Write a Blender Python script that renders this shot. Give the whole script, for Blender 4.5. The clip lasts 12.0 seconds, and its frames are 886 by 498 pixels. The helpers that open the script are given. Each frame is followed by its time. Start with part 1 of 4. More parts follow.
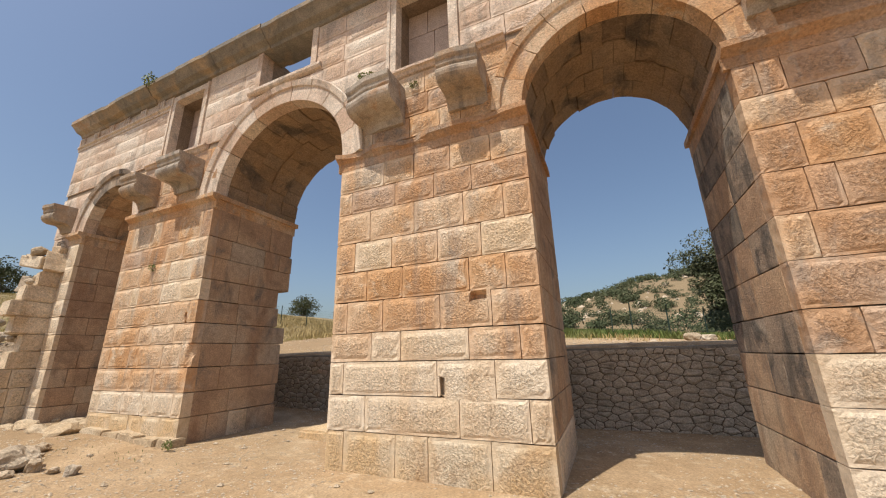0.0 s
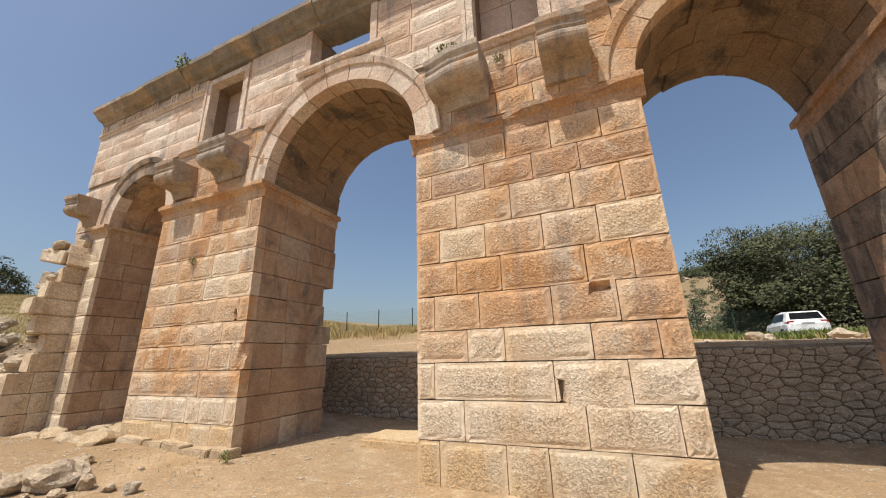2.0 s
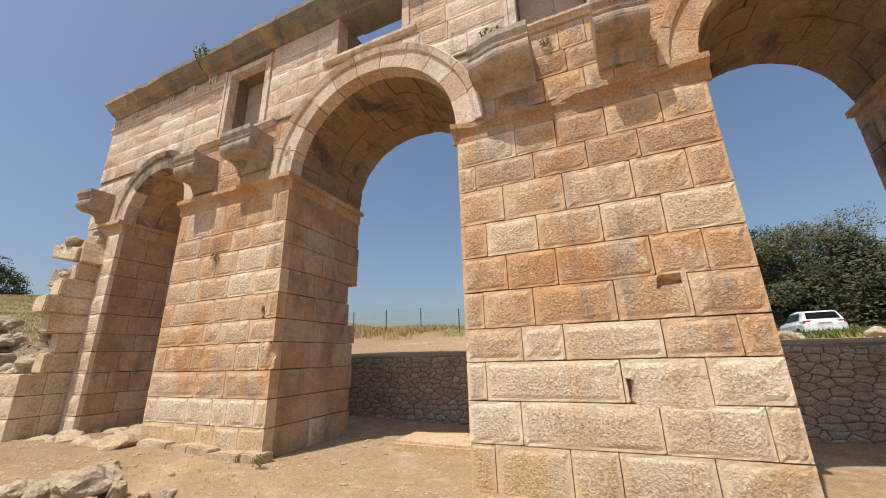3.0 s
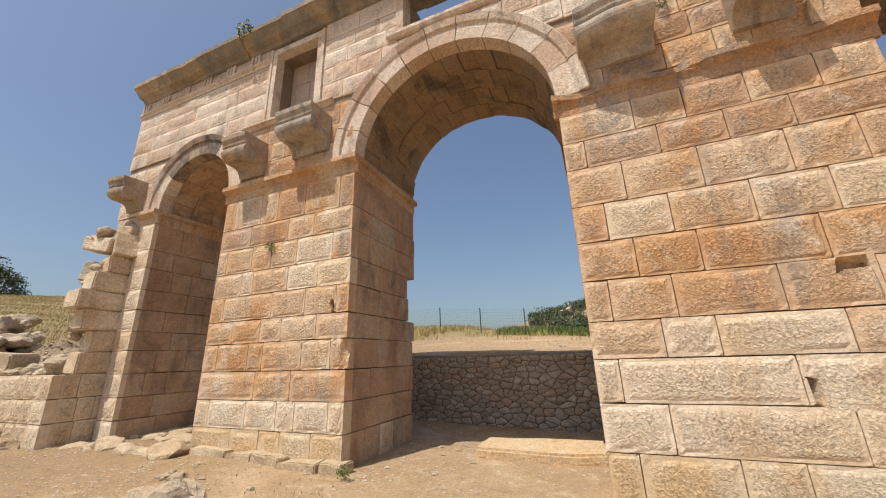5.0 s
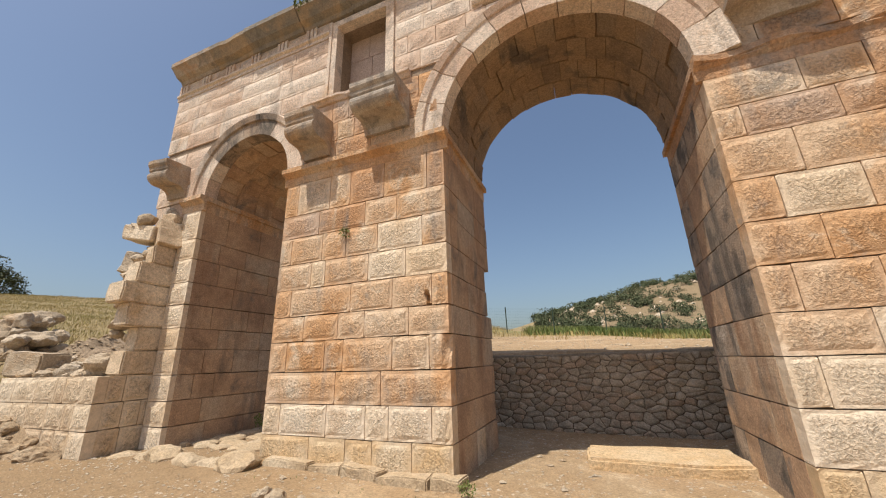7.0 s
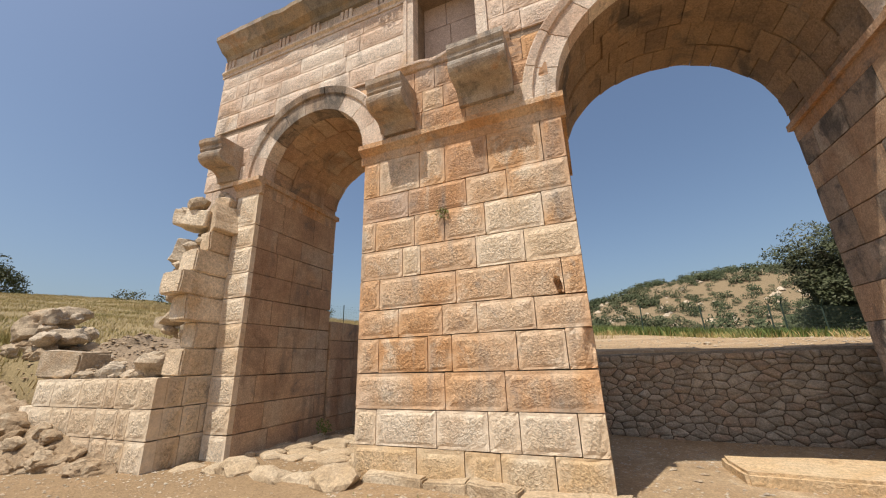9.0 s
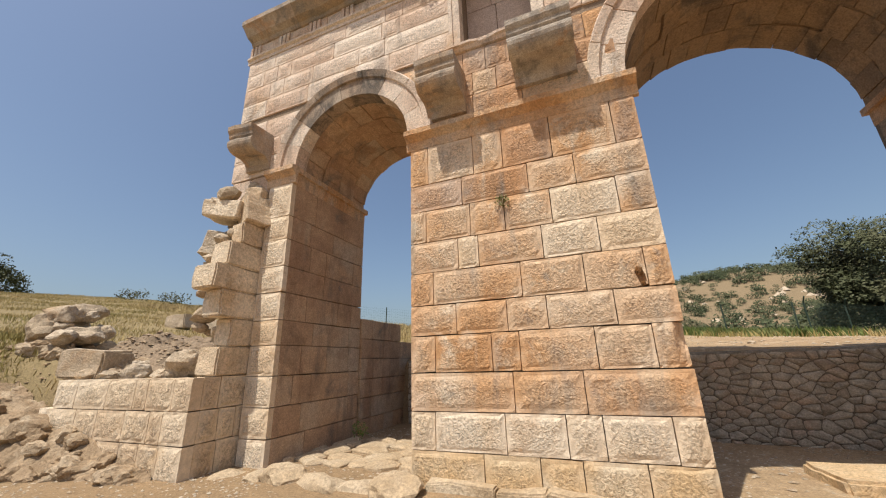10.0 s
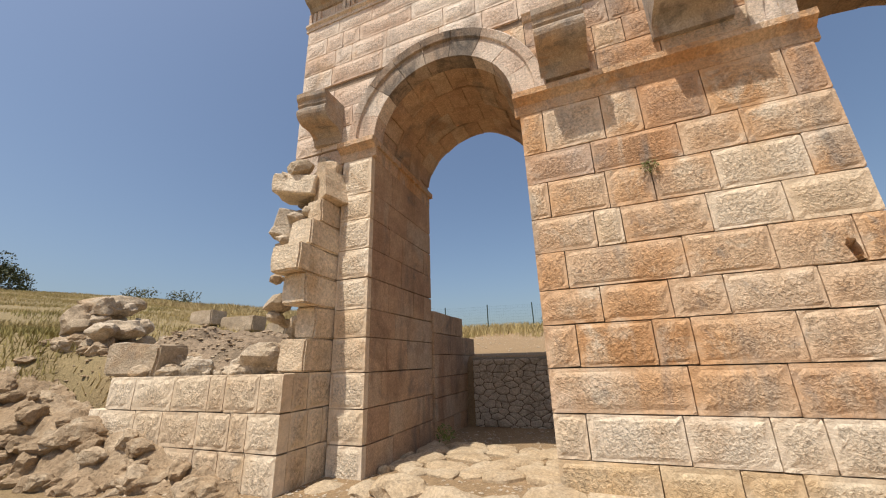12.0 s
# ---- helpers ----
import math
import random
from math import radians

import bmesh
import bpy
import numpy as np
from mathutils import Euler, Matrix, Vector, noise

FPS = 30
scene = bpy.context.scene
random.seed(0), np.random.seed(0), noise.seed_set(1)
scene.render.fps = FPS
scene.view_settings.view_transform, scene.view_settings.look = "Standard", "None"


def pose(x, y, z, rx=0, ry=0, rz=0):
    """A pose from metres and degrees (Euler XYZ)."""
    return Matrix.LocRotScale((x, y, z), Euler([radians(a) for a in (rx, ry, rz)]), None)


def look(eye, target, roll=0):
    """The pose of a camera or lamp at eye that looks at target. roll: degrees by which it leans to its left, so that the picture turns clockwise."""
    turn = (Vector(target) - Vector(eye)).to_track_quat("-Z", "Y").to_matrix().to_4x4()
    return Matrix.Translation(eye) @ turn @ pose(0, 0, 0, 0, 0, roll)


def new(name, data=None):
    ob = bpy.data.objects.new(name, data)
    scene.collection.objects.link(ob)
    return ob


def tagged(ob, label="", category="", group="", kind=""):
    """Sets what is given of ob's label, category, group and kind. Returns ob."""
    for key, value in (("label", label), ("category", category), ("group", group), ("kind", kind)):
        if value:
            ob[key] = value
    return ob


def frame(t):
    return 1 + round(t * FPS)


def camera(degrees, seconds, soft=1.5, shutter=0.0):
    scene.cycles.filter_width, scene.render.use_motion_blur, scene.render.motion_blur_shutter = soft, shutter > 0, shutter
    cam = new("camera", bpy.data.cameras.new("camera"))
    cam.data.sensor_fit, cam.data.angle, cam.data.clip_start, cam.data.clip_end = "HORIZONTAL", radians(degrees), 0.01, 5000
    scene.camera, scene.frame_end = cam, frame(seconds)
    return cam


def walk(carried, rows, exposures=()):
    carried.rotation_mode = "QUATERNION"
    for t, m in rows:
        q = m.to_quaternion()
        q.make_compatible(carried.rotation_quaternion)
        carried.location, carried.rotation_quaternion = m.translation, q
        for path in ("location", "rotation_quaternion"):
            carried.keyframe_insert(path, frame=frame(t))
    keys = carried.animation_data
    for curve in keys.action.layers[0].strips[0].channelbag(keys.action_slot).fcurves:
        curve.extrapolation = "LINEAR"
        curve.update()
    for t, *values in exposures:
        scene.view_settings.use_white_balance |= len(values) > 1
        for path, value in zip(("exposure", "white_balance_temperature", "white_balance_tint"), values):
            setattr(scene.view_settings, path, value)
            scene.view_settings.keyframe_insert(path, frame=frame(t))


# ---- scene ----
cam = camera(101.6, 12.0, soft=1.1)
PATH = [
    (0.0, 4.244, -5.007, 1.788, 23.69, 16.11, -1.46),
    (0.5, 3.790, -5.012, 1.795, 23.53, 16.20, -1.49),
    (1.0, 3.363, -5.017, 1.797, 23.37, 16.28, -1.52),
    (1.5, 2.953, -5.023, 1.794, 23.21, 16.36, -1.55),
    (2.0, 2.550, -5.028, 1.789, 23.06, 16.44, -1.58),
    (2.5, 2.150, -5.033, 1.782, 22.92, 16.52, -1.60),
    (3.0, 1.746, -5.037, 1.775, 22.78, 16.59, -1.63),
    (5.0, 0.038, -5.033, 1.754, 22.29, 16.86, -1.71),
    (5.5, -0.417, -5.026, 1.753, 22.18, 16.92, -1.72),
    (6.0, -0.882, -5.016, 1.753, 22.08, 16.97, -1.73),
    (6.5, -1.356, -5.002, 1.755, 21.98, 17.03, -1.74),
    (7.0, -1.838, -4.986, 1.758, 21.89, 17.08, -1.75),
    (9.0, -3.792, -4.887, 1.772, 21.58, 17.26, -1.77),
    (9.5, -4.279, -4.855, 1.773, 21.52, 17.30, -1.77),
    (10.0, -4.762, -4.822, 1.773, 21.46, 17.33, -1.77),
    (10.5, -5.241, -4.788, 1.769, 21.41, 17.37, -1.77),
    (11.0, -5.717, -4.754, 1.761, 21.37, 17.40, -1.76),
    (11.5, -6.191, -4.720, 1.750, 21.33, 17.42, -1.76),
    (12.0, -6.665, -4.689, 1.733, 21.30, 17.45, -1.75),
]
walk(cam, [(t, pose(x, y, z, 90 + pitch, 0, yaw) @ pose(0, 0, 0, 0, 0, roll)) for t, x, y, z, yaw, pitch, roll in PATH])

# ---- sky and sun ----
SUN_TO = Vector((0.155, 0.42, -1.0)).normalized()
world = bpy.data.worlds.new("sky")
scene.world = world
world.use_nodes = True
wn = world.node_tree.nodes
sky = wn.new("ShaderNodeTexSky")
sky.sky_type, sky.sun_disc = "NISHITA", False
sky.sun_elevation = math.asin(-SUN_TO.z)
sky.sun_rotation = math.atan2(-SUN_TO.x, -SUN_TO.y)
sky.air_density, sky.dust_density, sky.ozone_density = 1.15, 3.0, 2.6
wn["Background"].inputs["Strength"].default_value = 0.118
world.node_tree.links.new(sky.outputs[0], wn["Background"].inputs["Color"])
sun = new("sun", bpy.data.lights.new("sun", "SUN"))
sun.data.energy, sun.data.angle, sun.data.color = 4.6, radians(0.53), (1.0, 0.94, 0.84)
sun.matrix_world = look((0, -30, 60), Vector((0, -30, 60)) + SUN_TO)
scene.view_settings.exposure = 0.10


# ---- materials ----
def material(name, colours, scale=1.0, rough=0.9, bump=0.4, fine=40.0, vary=0.25, stain=None, stain_scale=0.8, stain_at=(0.55, 0.75), zone=(), peck=False, streak=None):
    """Mottled mineral or plant surface: colours blended by noise in world space, pieces varied at random, stains with a shape of their own."""
    m = bpy.data.materials.new(name)
    m.use_nodes = True
    nt = m.node_tree
    n, link = nt.nodes, nt.links.new
    bsdf = n["Principled BSDF"]
    bsdf.inputs["Roughness"].default_value = rough
    bsdf.inputs["Specular IOR Level"].default_value = 0.2
    geo = n.new("ShaderNodeNewGeometry")
    info = n.new("ShaderNodeObjectInfo")

    def noise_at(s, detail=6, rough_=0.6, distort=0.0):
        t = n.new("ShaderNodeTexNoise")
        t.inputs["Scale"].default_value, t.inputs["Detail"].default_value = s, detail
        t.inputs["Roughness"].default_value, t.inputs["Distortion"].default_value = rough_, distort
        link(geo.outputs["Position"], t.inputs["Vector"])
        return t

    def math_node(op, a, b):
        k = n.new("ShaderNodeMath")
        k.operation = op
        for i, v in enumerate((a, b)):
            if isinstance(v, (int, float)):
                k.inputs[i].default_value = v
            else:
                link(v, k.inputs[i])
        return k.outputs[0]

    def mix(fac, a, b, blend="MIX"):
        k = n.new("ShaderNodeMix")
        k.data_type, k.blend_type = "RGBA", blend
        for i, v in ((0, fac), (6, a), (7, b)):
            if isinstance(v, (int, float)):
                k.inputs[i].default_value = v
            elif isinstance(v, tuple):
                k.inputs[i].default_value = (*v, 1)
            else:
                link(v, k.inputs[i])
        return k.outputs[2]

    def band(value, lo, hi, to_lo=0.0, to_hi=1.0):
        k = n.new("ShaderNodeMapRange")
        k.inputs[1].default_value, k.inputs[2].default_value = lo, hi
        k.inputs[3].default_value, k.inputs[4].default_value = to_lo, to_hi
        link(value, k.inputs[0])
        return k.outputs[0]

    wide = noise_at(scale, 4, 0.55, 0.3)
    grain = noise_at(fine, 8, 0.7)
    shift = math_node("MULTIPLY", math_node("SUBTRACT", info.outputs["Random"], 0.5), vary * 2)
    key = math_node("ADD", band(wide.outputs["Fac"], 0.3, 0.7), shift)
    ramp = n.new("ShaderNodeValToRGB")
    els = ramp.color_ramp.elements
    while len(els) < len(colours):
        els.new(0.5)
    for i, c in enumerate(colours):
        els[i].position, els[i].color = i / max(1, len(colours) - 1), (*c, 1)
    link(key, ramp.inputs[0])
    col = ramp.outputs[0]
    if stain:
        for j, (sc, at) in enumerate(zip(stain_scale if isinstance(stain_scale, tuple) else (stain_scale,), (stain_at, (0.56, 0.7)))):
            s = noise_at(sc, 7, 0.65, 0.6)
            col = mix(band(s.outputs["Fac"], at[0], at[1], 0, 0.85), col, stain[j % len(stain)])
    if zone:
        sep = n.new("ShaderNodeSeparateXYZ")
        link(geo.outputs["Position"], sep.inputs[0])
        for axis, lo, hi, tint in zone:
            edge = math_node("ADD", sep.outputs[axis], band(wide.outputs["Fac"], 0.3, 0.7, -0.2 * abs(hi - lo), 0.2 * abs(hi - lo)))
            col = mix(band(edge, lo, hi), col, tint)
    if streak:
        run = n.new("ShaderNodeMapping")
        run.inputs["Scale"].default_value = (1.0, 1.0, 0.22)
        link(geo.outputs["Position"], run.inputs["Vector"])
        for sc, lo, hi, amount, tint in streak:
            t = noise_at(sc, 5, 0.6, 0.4)
            link(run.outputs[0], t.inputs["Vector"])
            col = mix(band(t.outputs["Fac"], lo, hi, 0, amount), col, tint)
    value = n.new("ShaderNodeHueSaturation")
    link(col, value.inputs["Color"])
    mid = noise_at(fine * 0.22, 5, 0.65)
    pits = noise_at(fine * (0.62 if peck else 1.05), 5, 0.62, 0.6)
    if peck:
        m["peck"] = 1
        att = n.new("ShaderNodeAttribute")
        att.attribute_name = "boss"
        rough_part = math_node("ADD", math_node("MULTIPLY", att.outputs["Fac"], 0.9), 0.10)
        pale = math_node("MULTIPLY", band(att.outputs["Fac"], 0.0, 0.7, 0.10, 0.0), band(noise_at(1.9, 3, 0.6).outputs["Fac"], 0.42, 0.62, 1.0, 0.0))
        link(mix(pale, col, (0.68, 0.54, 0.39)), value.inputs["Color"])
    else:
        rough_part = 0.55
    dark = band(pits.outputs["Fac"], 0.34, 0.60, -0.42 if peck else -0.30, 0.24)
    tone = math_node("ADD", math_node("MULTIPLY", dark, rough_part), 1.0)
    link(math_node("MULTIPLY", math_node("MULTIPLY", tone, band(grain.outputs["Fac"], 0.3, 0.7, 0.88 if peck else 0.74, 1.10 if peck else 1.24)), band(mid.outputs["Fac"], 0.3, 0.7, 0.86, 1.12)), value.inputs["Value"])
    link(value.outputs[0], bsdf.inputs["Base Color"])
    b = n.new("ShaderNodeBump")
    b.inputs["Strength"].default_value, b.inputs["Distance"].default_value = bump, 0.03
    relief = math_node("MULTIPLY", math_node("ADD", math_node("MULTIPLY", pits.outputs["Fac"], 2.0), math_node("MULTIPLY", mid.outputs["Fac"], 1.0)), rough_part)
    link(math_node("ADD", relief, math_node("MULTIPLY", grain.outputs["Fac"], 0.14 if peck else 0.35)), b.inputs["Height"])
    link(b.outputs[0], bsdf.inputs["Normal"])
    return m


CREAM, OCHRE, RUST, ROSE, GREYED = (0.57, 0.47, 0.35), (0.52, 0.33, 0.18), (0.40, 0.20, 0.10), (0.50, 0.35, 0.26), (0.29, 0.265, 0.23)
RUNS = ((1.0, 0.49, 0.63, 0.55, (0.53, 0.275, 0.125)), (2.2, 0.54, 0.68, 0.62, (0.27, 0.235, 0.20)), (2.1, 0.60, 0.72, 0.5, (0.62, 0.53, 0.42)))
M_PIER = material("ochre_limestone", ((0.68, 0.54, 0.40), (0.64, 0.47, 0.315), (0.61, 0.42, 0.265), (0.60, 0.365, 0.195), (0.53, 0.295, 0.14)), 0.9, bump=1.0, fine=46, vary=0.24, stain=(GREYED, (0.72, 0.60, 0.45)), stain_scale=(2.6, 1.9), stain_at=(0.59, 0.73), peck=True, streak=RUNS)
M_RUSTY = material("rust_stained_limestone", ((0.53, 0.39, 0.29), (0.51, 0.34, 0.225), (0.49, 0.29, 0.16), (0.40, 0.23, 0.125)), 0.9, bump=1.0, fine=46, vary=0.28, stain=((0.20, 0.175, 0.155), (0.58, 0.45, 0.335)), stain_scale=(2.2, 1.9), stain_at=(0.55, 0.70), peck=True, streak=RUNS)
M_BASE = material("pale_limestone", ((0.75, 0.635, 0.49), (0.70, 0.565, 0.41), (0.65, 0.485, 0.315)), 0.8, bump=1.0, fine=46, vary=0.3, stain=(OCHRE,), stain_scale=1.3, stain_at=(0.56, 0.78), peck=True, streak=((1.2, 0.52, 0.68, 0.45, (0.61, 0.41, 0.23)), RUNS[2]))
M_ATTIC = material("weathered_limestone", ((0.72, 0.61, 0.50), (0.66, 0.52, 0.41), (0.57, 0.41, 0.30)), 0.9, bump=0.9, fine=46, vary=0.45, stain=((0.24, 0.21, 0.18), OCHRE), stain_scale=(1.7, 0.7), stain_at=(0.59, 0.74), peck=True, streak=((2.2, 0.55, 0.68, 0.6, (0.25, 0.21, 0.175)), (1.3, 0.62, 0.75, 0.5, OCHRE)))
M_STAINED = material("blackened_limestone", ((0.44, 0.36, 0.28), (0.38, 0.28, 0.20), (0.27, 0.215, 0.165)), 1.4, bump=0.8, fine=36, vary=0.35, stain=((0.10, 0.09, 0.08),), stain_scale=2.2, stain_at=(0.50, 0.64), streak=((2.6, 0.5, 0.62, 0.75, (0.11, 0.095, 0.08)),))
M_BRACKET = material("grey_streaked_bracket_stone", ((0.48, 0.42, 0.35), (0.40, 0.33, 0.26), (0.44, 0.31, 0.20)), 1.4, bump=0.7, fine=46, vary=0.3, stain=((0.22, 0.20, 0.18), (0.46, 0.26, 0.13)), stain_scale=(2.6, 1.6), stain_at=(0.52, 0.68), streak=((3.4, 0.54, 0.66, 0.6, (0.16, 0.145, 0.13)),))
M_DARK = material("lichened_cornice_stone", ((0.30, 0.26, 0.21), (0.21, 0.19, 0.16), (0.40, 0.29, 0.18)), 1.2, bump=0.5, fine=40, vary=0.2, stain=((0.10, 0.09, 0.08),), stain_scale=1.5)
# Brown stained soffit stone, its colour lowered further for shade under the vault.
M_DIM_VAULT = material("dimmed_vault_limestone", ((0.27, 0.20, 0.14), (0.32, 0.215, 0.13), (0.215, 0.15, 0.10)), 0.8, bump=0.9, fine=30, vary=0.45, stain=((0.095, 0.08, 0.068), (0.36, 0.255, 0.165)), stain_scale=(1.1, 1.3), stain_at=(0.52, 0.64))
# Brown streaked jamb stone, tone also lowered for the shade on inner faces.
M_DIM_SIDE = material("dimmed_brown_jamb_limestone", ((0.50, 0.39, 0.28), (0.52, 0.35, 0.22), (0.42, 0.27, 0.17)), 0.7, bump=0.8, fine=36, vary=0.35, stain=((0.24, 0.155, 0.10), (0.20, 0.175, 0.15)), stain_scale=(0.9, 1.4), stain_at=(0.54, 0.72), streak=((1.6, 0.54, 0.70, 0.7, (0.30, 0.16, 0.09)), (2.4, 0.57, 0.70, 0.6, (0.17, 0.145, 0.12))))
M_FOOT = material("yellow_limestone", ((0.64, 0.50, 0.325), (0.60, 0.42, 0.235), (0.64, 0.53, 0.385)), 0.8, bump=0.9, fine=46, vary=0.3, stain=((0.45, 0.27, 0.13),), stain_scale=1.0, stain_at=(0.55, 0.75), peck=True)
M_STUB = material("dull_tan_limestone", ((0.72, 0.60, 0.45), (0.64, 0.51, 0.36), (0.56, 0.42, 0.28)), 0.9, bump=0.9, fine=40, vary=0.35, stain=((0.34, 0.29, 0.23), (0.58, 0.41, 0.24)), stain_scale=(2.4, 1.2), stain_at=(0.57, 0.72), peck=True)
M_ROSE = material("rosy_niche_stone", ((0.44, 0.34, 0.28), (0.49, 0.39, 0.33)), 1.0, bump=0.3, fine=40, vary=0.2)
M_CORE = material("joint_mortar", ((0.22, 0.16, 0.11), (0.30, 0.225, 0.16)), 2.0, bump=0.5, fine=30)
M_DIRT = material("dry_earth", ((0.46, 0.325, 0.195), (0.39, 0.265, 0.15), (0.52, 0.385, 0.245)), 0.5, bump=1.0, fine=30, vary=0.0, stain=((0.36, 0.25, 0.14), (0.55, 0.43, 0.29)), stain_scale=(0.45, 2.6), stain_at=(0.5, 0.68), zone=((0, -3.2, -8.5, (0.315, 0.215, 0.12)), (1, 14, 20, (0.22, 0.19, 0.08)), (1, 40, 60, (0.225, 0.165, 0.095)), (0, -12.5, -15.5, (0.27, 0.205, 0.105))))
M_DRYWALL = material("grey_fieldstone", ((0.55, 0.475, 0.385), (0.42, 0.36, 0.285), (0.49, 0.375, 0.28)), 2.2, bump=0.9, fine=30, vary=0.5, stain=((0.27, 0.225, 0.175),), stain_scale=3.0, stain_at=(0.55, 0.72))
M_ROCK = material("pale_rough_rock", ((0.55, 0.46, 0.35), (0.48, 0.38, 0.27), (0.41, 0.32, 0.22)), 1.6, bump=1.0, fine=30, vary=0.3, stain=((0.27, 0.22, 0.17), (0.42, 0.28, 0.16)), stain_scale=(1.8, 1.0), stain_at=(0.55, 0.7))
M_BROWNROCK = material("earthy_rock", ((0.40, 0.295, 0.19), (0.31, 0.22, 0.135), (0.47, 0.365, 0.25)), 1.6, bump=1.0, fine=26, vary=0.3, stain=((0.25, 0.175, 0.105), (0.53, 0.44, 0.32)), stain_scale=(1.8, 2.2), stain_at=(0.55, 0.72))
M_EARTH = material("dark_bank_earth", ((0.22, 0.16, 0.105), (0.29, 0.215, 0.145), (0.18, 0.135, 0.09)), 1.2, bump=1.0, fine=22, vary=0.0)
M_GRASS = material("dry_grass", ((0.28, 0.235, 0.085), (0.40, 0.305, 0.135), (0.47, 0.36, 0.18)), 0.25, bump=0.0, fine=8, vary=0.3)
M_LEAF = material("olive_leaves", ((0.042, 0.053, 0.022), (0.065, 0.073, 0.032), (0.10, 0.10, 0.05)), 0.6, rough=0.65, bump=0.0, fine=6, vary=0.3)
M_BARK = material("grey_bark", ((0.12, 0.10, 0.08), (0.18, 0.15, 0.11)), 4.0, bump=0.8, fine=40)
M_GAP = material("shaded_joint_earth", ((0.19, 0.155, 0.12), (0.26, 0.215, 0.165)), 3.0, bump=0.5, fine=30)
M_CAP = material("grey_mortar", ((0.30, 0.27, 0.23), (0.22, 0.20, 0.17)), 2.0, bump=0.6, fine=30)
M_PAVE = material("sunbleached_paving", ((0.52, 0.42, 0.295), (0.46, 0.345, 0.22), (0.50, 0.40, 0.28)), 1.2, bump=0.9, fine=26, vary=0.3, stain=((0.36, 0.26, 0.155),), stain_scale=1.6, stain_at=(0.52, 0.7))
M_GREEN = material("green_grass_blades", ((0.10, 0.14, 0.035), (0.15, 0.18, 0.05), (0.24, 0.22, 0.09)), 0.3, rough=0.6, bump=0.0, fine=4, vary=0.2)
M_SCRUB = material("scrub_leaves", ((0.045, 0.058, 0.025), (0.065, 0.078, 0.035), (0.11, 0.11, 0.055)), 0.12, rough=0.7, bump=0.0, fine=2, vary=0.1)
M_POST = material("dark_green_steel", ((0.03, 0.05, 0.035), (0.045, 0.065, 0.05)), 2.0, rough=0.5, bump=0.0, fine=30)
M_PAINT = material("white_car_paint", ((0.78, 0.78, 0.77), (0.80, 0.80, 0.79)), 1.0, rough=0.25, bump=0.0, fine=2, vary=0.0)
M_GLASS = material("dark_tinted_glass", ((0.012, 0.014, 0.016), (0.016, 0.018, 0.02)), 1.0, rough=0.08, bump=0.0, fine=2, vary=0.0)
M_RED = material("red_lens", ((0.35, 0.02, 0.02), (0.4, 0.03, 0.02)), 1.0, rough=0.2, bump=0.0, fine=2, vary=0.0)
M_RUBBER = material("black_rubber", ((0.02, 0.02, 0.02), (0.03, 0.03, 0.03)), 3.0, rough=0.8, bump=0.1, fine=30)
M_RIM = material("grey_alloy", ((0.4, 0.4, 0.41), (0.45, 0.45, 0.46)), 3.0, rough=0.35, bump=0.0, fine=30)


# ---- building helpers ----
def part(name, data, mat, parent=None, label="", at=None):
    if isinstance(data, bmesh.types.BMesh):
        me = bpy.data.meshes.new(name)
        data.to_mesh(me)
        data.free()
    else:
        me = data
    if mat and not me.materials:
        me.materials.append(mat)
    if mat and "peck" in mat and "boss" not in me.attributes:
        even = me.attributes.new("boss", "FLOAT", "POINT")
        even.data.foreach_set("value", [0.55] * len(me.vertices))
    ob = new(name, me)
    if at is not None:
        ob.matrix_basis = at
    if parent:
        ob.parent = parent
    return tagged(ob, label)


def thing(name, label, category, group="", kind="", at=None):
    ob = new(name)
    ob.empty_display_size = 0.2
    if at is not None:
        ob.matrix_basis = at
    return tagged(ob, label, category, group, kind)


def box(bm, x0, x1, y0, y1, z0, z1):
    m = Matrix.Translation(((x0 + x1) / 2, (y0 + y1) / 2, (z0 + z1) / 2)) @ Matrix.Diagonal((abs(x1 - x0), abs(y1 - y0), abs(z1 - z0), 1))
    return bmesh.ops.create_cube(bm, size=1.0, matrix=m)["verts"]


def prism(bm, outline, x0, x1, worn=0.15):
    """Sweeps an outline of (y, z) from x0 to x1, closed at both ends."""
    k, steps = len(outline), max(1, int((x1 - x0) / 0.16))
    rows = []
    for s in range(steps + 1):
        x = x0 + (x1 - x0) * s / steps
        wear = 0.006 * noise.noise(Vector((x * 2.3, outline[0][1], 4)))
        chip = max(0.0, noise.noise(Vector((x * 1.1, outline[0][1] * 3, 8))) - 0.25) * worn
        rows.append([bm.verts.new((x, y + wear + (chip if y < -0.06 else 0) + 0.006 * noise.noise(Vector((x * 7, i, 2))), z + 0.008 * noise.noise(Vector((x * 5, i, 6))))) for i, (y, z) in enumerate(outline)])
    for lo, hi in zip(rows, rows[1:]):
        for i in range(k):
            bm.faces.new((lo[i], lo[(i + 1) % k], hi[(i + 1) % k], hi[i]))
    bm.faces.new(rows[0][::-1])
    bm.faces.new(rows[-1])
    bmesh.ops.recalc_face_normals(bm, faces=bm.faces[:])


rnd = random.Random(7)


